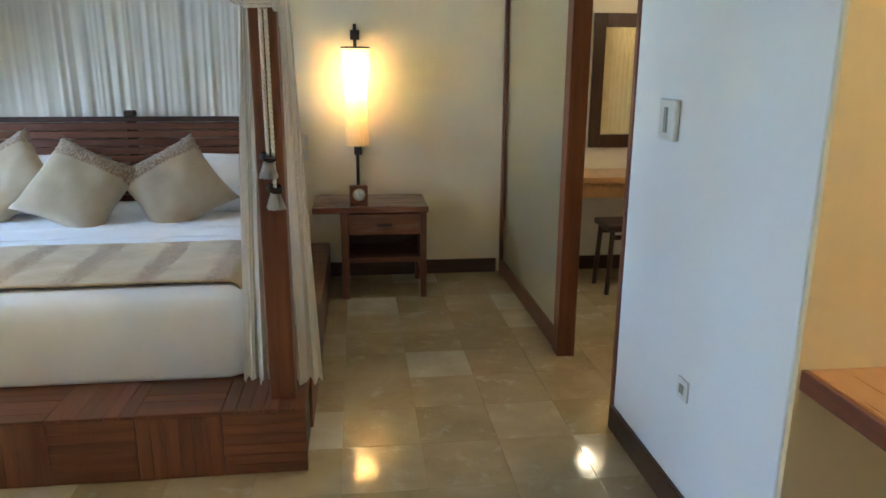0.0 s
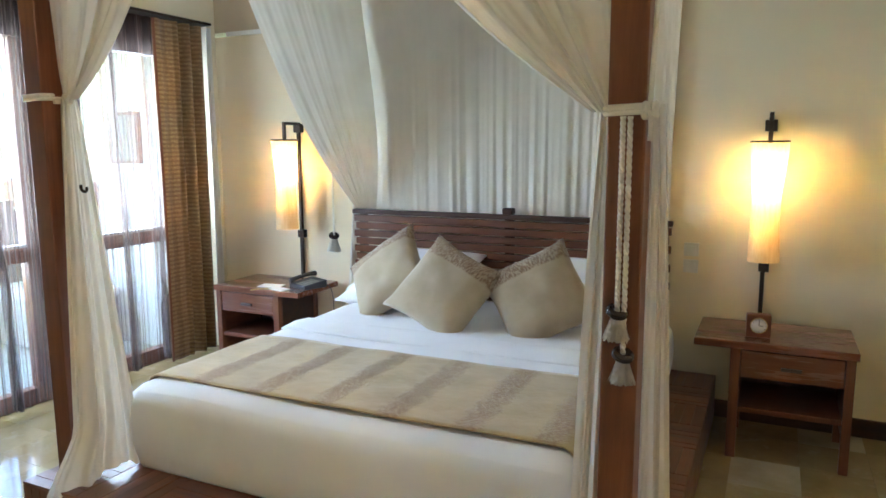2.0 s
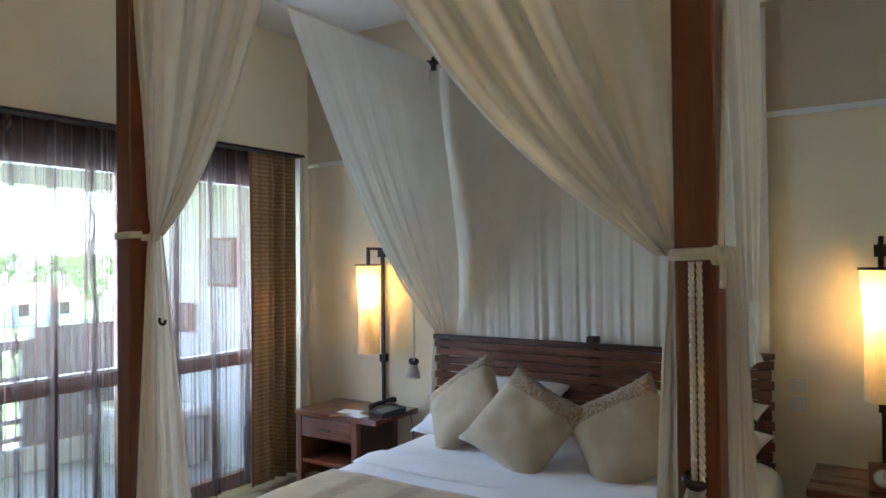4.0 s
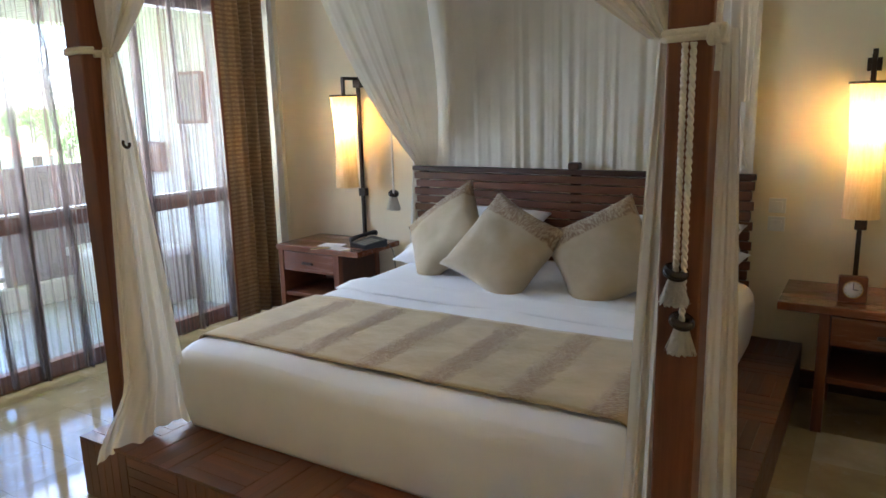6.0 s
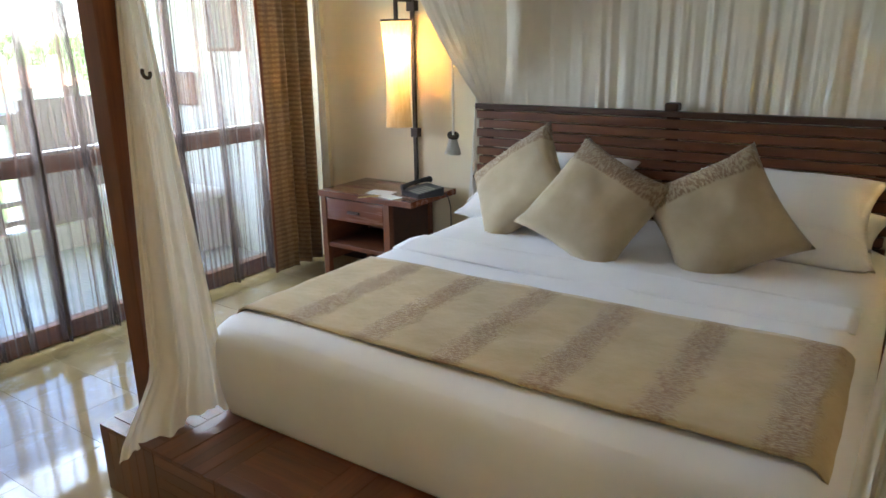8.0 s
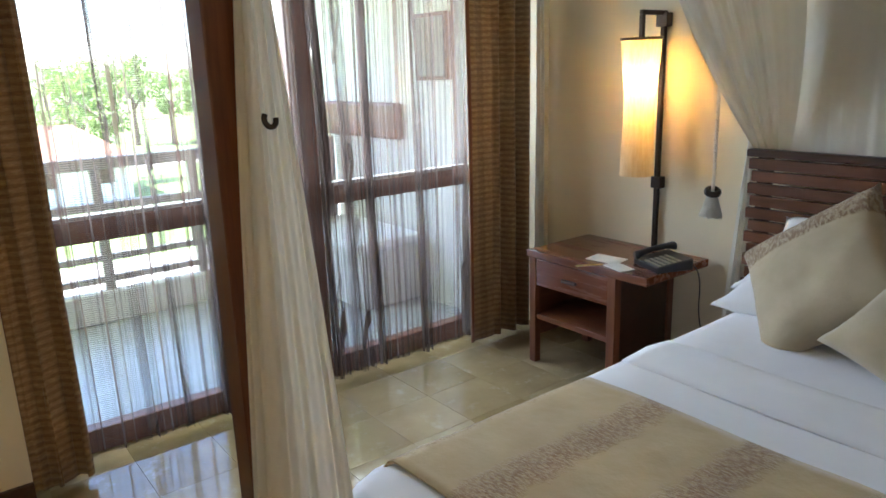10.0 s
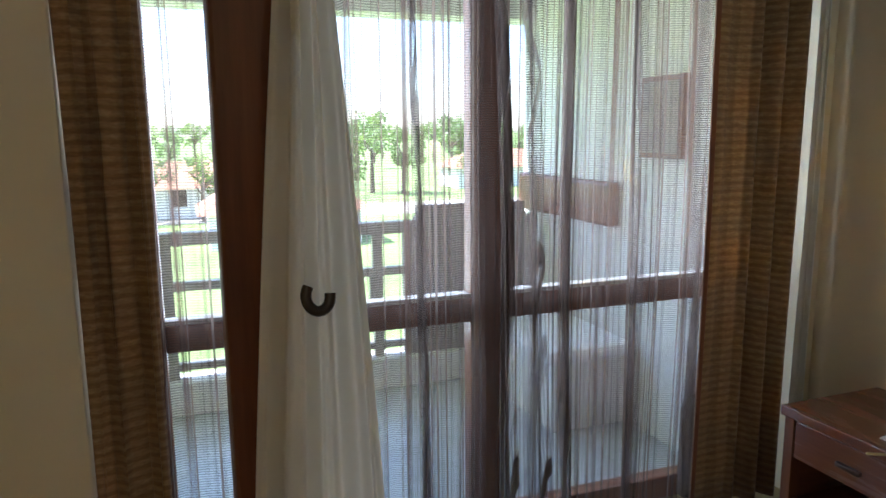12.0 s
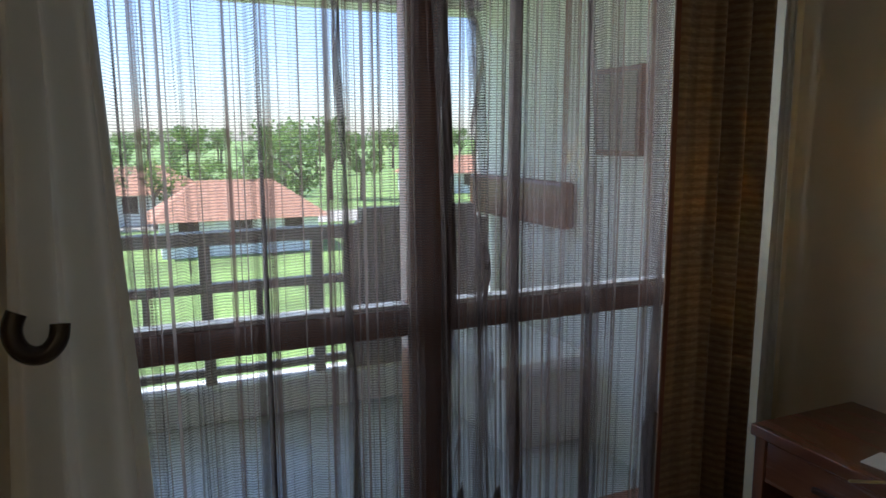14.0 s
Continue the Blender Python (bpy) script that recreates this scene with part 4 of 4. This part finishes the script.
# ---- dressing area ----
mr = empty("wall_mirror", 2.0, HEAD_Y, 0.9)
fr = [(1.66, 1.74, HEAD_Y - 0.03, HEAD_Y, 0.89, 1.79), (2.32, 2.40, HEAD_Y - 0.03, HEAD_Y, 0.89, 1.79), (1.74, 2.32, HEAD_Y - 0.03, HEAD_Y, 0.89, 0.98), (1.74, 2.32, HEAD_Y - 0.03, HEAD_Y, 1.70, 1.79)]
adopt(mr, boxes("frame", fr, DARK_Z, None, 0.004), box("glass", 1.74, 2.32, HEAD_Y - 0.014, HEAD_Y - 0.004, 0.98, 1.70, MIRROR))
tagged(mr, "dark wood framed mirror on the dressing wall", "mirror")
vd = empty("vanity_desk", 2.0, 4.66, 0)
adopt(vd, box("top", 1.36, 2.70, 4.44, HEAD_Y - 0.02, 0.70, 0.74, OAK, None, 0.005), box("apron", 1.40, 2.66, 4.46, 4.48, 0.60, 0.70, OAK, None, 0.003), box("leg", 2.60, 2.66, 4.48, 4.54, 0, 0.60, WOOD_Z, None, 0.003), box("leg", 2.60, 2.66, 4.78, 4.84, 0, 0.60, WOOD_Z, None, 0.003), box("leg", 1.40, 1.44, 4.80, 4.84, 0, 0.60, WOOD_Z, None, 0.003))
tagged(vd, "warm wooden dressing table under the mirror", "dressing table")
st = empty("stool", 1.80, 4.38, 0)
sp = [box("seat", 1.62, 1.98, 4.24, 4.54, 0.42, 0.46, DARK_X, None, 0.012)]
for x in (1.66, 1.94):
    for y in (4.28, 4.50):
        sp.append(tube("leg", [(x, y, 0.42), (x + (x - 1.8) * 0.15, y + (y - 4.39) * 0.15, 0.0)], 0.016, DARK_Z))
for y in (4.285, 4.495):
    sp.append(box("stretcher", 1.66, 1.94, y - 0.01, y + 0.01, 0.36, 0.39, DARK_X, None, 0.003))
adopt(st, *sp)
tagged(st, "dark wooden stool at the dressing table", "stool")
tagged(sheet("yellow_curtain", lambda u, v: Vector((2.68 + 0.03 * math.sin(2 * math.pi * 20 * u) + 0.015 * n1(u * 6, v), 1.75 + 2.6 * u, 0.03 + 2.45 * v)), 200, 6, GOLD), "yellow curtain hanging in the dressing area", "curtain")
dl = empty("downlight", 2.33, 3.38, 2.55)
adopt(dl, lathe("rim", [(0.029, 0), (0.06, 0), (0.06, -0.008), (0.029, -0.008), (0.029, 0)], PLASTIC, None, pose(2.33, 3.38, 2.55)), lathe("lens", [(0.001, -0.003), (0.028, -0.003), (0.028, -0.006), (0.001, -0.006)], BULB, None, pose(2.33, 3.38, 2.55)))
tagged(dl, "small recessed downlight lit in the ceiling", "downlight")
lamp("downlight_lamp", "POINT", 2.0, pose(2.33, 3.38, 2.47), (1, 0.72, 0.36), shadow_soft_size=0.02)
# yellow light on the top is put into its golden wood; edge stays red-brown
ct = empty("counter", 1.9, 1.1, 0)
adopt(ct, box("top", 1.09, 2.75, 0.62, 1.473, 0.695, 0.74, OAK, None, 0.004), box("edge", 1.072, 1.089, 0.62, 1.473, 0.69, 0.741, WOOD_Y, None, 0.003), box("panel", 1.75, 2.75, 0.70, 1.473, 0.1, 0.695, OAK, None, 0.004), box("plinth", 1.78, 2.75, 0.76, 1.473, 0, 0.1, DARK_X))
tagged(ct, "wooden counter, yellow light put into its golden top", "counter")
# unseen second downlight, added to light the counter and its wall
dl2 = copy_thing(dl, pose(1.75, 1.05, CEIL_Z))
lamp("downlight_lamp", "POINT", 6, pose(1.75, 1.05, 3.2), (1, 0.72, 0.36), shadow_soft_size=0.02)

# ---- balcony ----
structure(box("balcony_floor", -5.95, -4.0, -1.5, 4.65, -0.2, -0.02, BALCONY), "pale balcony floor tiles")
structure(boxes("balcony_wall", [(-5.95, -4.0, 4.65, 4.85, -0.2, 2.6)], OUTWALL), "white balcony side wall")
structure(boxes("balcony_wall", [(-5.95, -4.0, -1.7, -1.5, -0.2, 2.6)], OUTWALL), "white balcony side wall")
structure(boxes("balcony_ceiling", [(-6.1, -4.0, -1.7, 4.85, 2.6, 2.75), (-6.1, -5.85, -1.7, 4.85, 2.26, 2.6)], OUTWALL), "white balcony ceiling with its edge beam")
structure(box("facade", -4.06, -4.0, -6.0, 9.0, 2.75, 4.2, OUTWALL), "white outside wall above the balcony")
kb = structure(box("balcony_kerb", -5.80, -5.60, -1.5, 4.65, -0.02, 0.17, OUTWALL, None, 0.01), "low white kerb under the railing")
rl = structure(new("railing"), "grey painted wooden balcony railing")
for z0, z1, d in ((0.94, 1.01, 0.05), (0.68, 0.73, 0.03), (0.36, 0.40, 0.03), (0.22, 0.26, 0.03)):
    box("bar", -5.70 - d, -5.70 + d, -1.5, 3.70, z0, z1, RAILING, rl, 0.006)
for k in range(9):
    y = -1.3 + k * 0.6
    box("post", -5.725, -5.675, y, y + 0.06, 0.17, 0.94, RAILING, rl, 0.004)
for k in range(18):
    y = -1.45 + k * 0.29
    box("baluster", -5.715, -5.685, y, y + 0.035, 0.40, 0.68, RAILING, rl, 0.003)
bm = bmesh.new()
add_box(bm, -5.74, -5.66, 3.70, 4.60, 0.17, 1.10)
bmesh.ops.bevel(bm, geom=[e for e in bm.edges if abs(e.verts[0].co.z - 1.1) < 1e-4 and abs(e.verts[1].co.z - 1.1) < 1e-4 and abs(e.verts[0].co.y - e.verts[1].co.y) < 1e-4], offset=0.09, segments=5, affect="EDGES")
structure(finish(bm, "parapet_panel", WICKER), "grey ribbed parapet panel at the end of the railing")
structure(boxes("parapet_rib", [(-5.66, -5.652, 3.73 + k * 0.05, 3.745 + k * 0.05, 0.2, 1.0) for k in range(17)], WICKER), "grey ribs of the parapet panel")
bk = boxes("bench_back", [(-5.90, -4.80, 4.58, 4.65, 1.03, 1.27)], WOOD_X, None, 0.02)
tagged(bk, "red-brown wooden backrest fixed to the balcony wall", "backrest")
bench = empty("balcony_bench", -5.3, 4.4, -0.02)
adopt(bench, box("seat", -5.55, -4.60, 4.12, 4.64, 0.36, 0.44, PILLOW, None, 0.03), box("base", -5.50, -4.65, 4.18, 4.62, -0.02, 0.36, OUTWALL, None, 0.01))
tagged(bench, "low white built-in balcony bench", "bench")
wp = empty("wall_panel", -4.45, 4.65, 1.41)
adopt(wp, box("frame", -4.60, -4.28, 4.615, 4.65, 1.41, 1.80, WOOD_X, None, 0.004), box("mat_panel", -4.575, -4.305, 4.609, 4.616, 1.435, 1.775, WICKER))
tagged(wp, "tan woven panel hung on the balcony wall", "wall panel")

# ---- grounds ----
structure(box("ground", -2500, -6.1, -2000, 2000, -4.6, -4.5, GRASS), "bright green lawn of the resort garden")
structure(box("garden_path", -26, -23, -60, 80, -4.5, -4.485, SAND), "pale garden path")
structure(box("garden_path", -60, -52, -90, 120, -4.5, -4.485, SAND), "pale garden path")


def tree(name, x, y, h, seed):
    rnd = random.Random(seed)
    root = empty(name, x, y, -4.5)
    bm = bmesh.new()
    bmesh.ops.create_cone(bm, cap_ends=True, segments=8, radius1=h * 0.035, radius2=h * 0.015, depth=h * 0.6, matrix=Matrix.Translation((0, 0, h * 0.3)))
    for k in range(6):
        a = k * 1.1 + rnd.random()
        m = Matrix.Translation((0, 0, h * (0.4 + 0.04 * k))) @ Matrix.Rotation(a, 4, "Z") @ Matrix.Rotation(radians(50), 4, "Y") @ Matrix.Translation((0, 0, h * 0.15))
        bmesh.ops.create_cone(bm, cap_ends=True, segments=6, radius1=h * 0.014, radius2=h * 0.005, depth=h * 0.3, matrix=m)
    trunk = finish(bm, "trunk", BARK, root)
    bm = bmesh.new()
    clumps = [(Vector((rnd.gauss(0, 0.17), rnd.gauss(0, 0.17), rnd.uniform(0.45, 0.95))) * h, rnd.uniform(0.07, 0.15) * h) for _ in range(16)]
    for c, r in clumps:
        for _ in range(60):
            d = Vector((rnd.gauss(0, 1), rnd.gauss(0, 1), rnd.gauss(0, 0.8))).normalized() * r * rnd.uniform(0.5, 1.15)
            s = h * rnd.uniform(0.015, 0.035)
            ax = Vector((rnd.gauss(0, 1), rnd.gauss(0, 1), rnd.gauss(0, 1))).normalized()
            bx = ax.orthogonal().normalized() * s * 0.6
            p = c + d
            bm.faces.new([bm.verts.new(v) for v in (p - ax * s, p + bx, p + ax * s, p - bx)])
    leaves = finish(bm, "crown", LEAF, root)
    leaves["kind"] = "stuff"
    return tagged(root, "leafy green garden tree on the lawn", "tree", "garden trees")


t1, t2, t3 = tree("tree", -46, 12, 6.5, 1), tree("tree", -52, -2, 4.6, 2), tree("tree", -70, 20, 8.0, 3)
rnd = random.Random(5)
for k in range(34):
    src = (t1, t2, t3)[k % 3]
    d = rnd.uniform(65, 120)
    c = copy_thing(src, pose(-d, -30 + k * 3.6 + rnd.uniform(-3, 3), -4.5, 0, 0, rnd.uniform(0, 360)))
for k in range(40):
    copy_thing(t3, pose(-rnd.uniform(110, 190), -50 + k * 4.2, -4.5, 0, 0, rnd.uniform(0, 360)))
for k in range(8):
    copy_thing(t2, pose(-44 - rnd.uniform(0, 14), -12 + k * 3.1, -4.5, 0, 0, rnd.uniform(0, 360)))


def house(x, y, w, d, hgt):
    root = empty("house", x, y, -4.5)
    p = [box("wall", -w / 2, w / 2, -d / 2, d / 2, 0, hgt, OUTWALL, root)]
    bm = bmesh.new()
    a = [bm.verts.new(v) for v in ((-w / 2 - 0.6, -d / 2 - 0.6, hgt), (w / 2 + 0.6, -d / 2 - 0.6, hgt), (w / 2 + 0.6, d / 2 + 0.6, hgt), (-w / 2 - 0.6, d / 2 + 0.6, hgt), (0, -d / 4, hgt + 1.9), (0, d / 4, hgt + 1.9))]
    for f in ((0, 1, 4), (1, 2, 5, 4), (2, 3, 5), (3, 0, 4, 5), (0, 3, 2, 1)):
        bm.faces.new([a[i] for i in f])
    finish(bm, "roof", ROOF, root)
    for k in range(3):
        yy = -d / 2 + d * (k + 0.5) / 3
        box("window", w / 2, w / 2 + 0.04, yy - 0.5, yy + 0.5, 0.9, 2.1, DARK_Z, root)
    return tagged(root, "low white garden house with a hipped terracotta roof", "house", "garden houses")


house(-42, 7.5, 5, 8, 1.9)
house(-58, 2, 6, 10, 2.2)
house(-75, 36, 6, 12, 2.2)

# ---- floor tiles ----
floor = structure(box("floor", -4.0, 2.95, -2.4, HEAD_Y + 0.1, -0.1, -0.004, GROUT), "polished tan and cream marble tile floor")
S = 0.305


def tile_mesh(w, d):
    bm = bmesh.new()
    add_box(bm, 0.0004, w - 0.0004, 0.0004, d - 0.0004, -0.004, 0.0, 0.0)
    bmesh.ops.bevel(bm, geom=[e for e in bm.edges if e.verts[0].co.z > -0.001 and e.verts[1].co.z > -0.001], offset=0.0006, segments=1, affect="EDGES")
    me = bpy.data.meshes.new("tile")
    bm.to_mesh(me)
    bm.free()
    me.materials.append(TILE)
    return me


ME = tile_mesh(S, S)
XS = [-4.0 + S * i for i in range(23)]
YS = [-2.36 + S * j for j in range(24)]
rest = bmesh.new()
for x in XS:
    for y in YS:
        if y + S > HEAD_Y + 0.1 or x + S > 3.05:
            continue
        under = x > PX0 and x + S < PX1 and y > PY0 and y + S < PY1
        if y > 1.2 and not under and x < 2.2:
            t = new("tile", ME)
            t.location = (x, y, 0)
            t.parent = floor
        else:
            add_box(rest, x + 0.0004, x + S - 0.0004, y + 0.0004, y + S - 0.0004, -0.004, 0.0)
r = finish(rest, "tile_field", TILE, floor)
r["kind"] = "stuff"
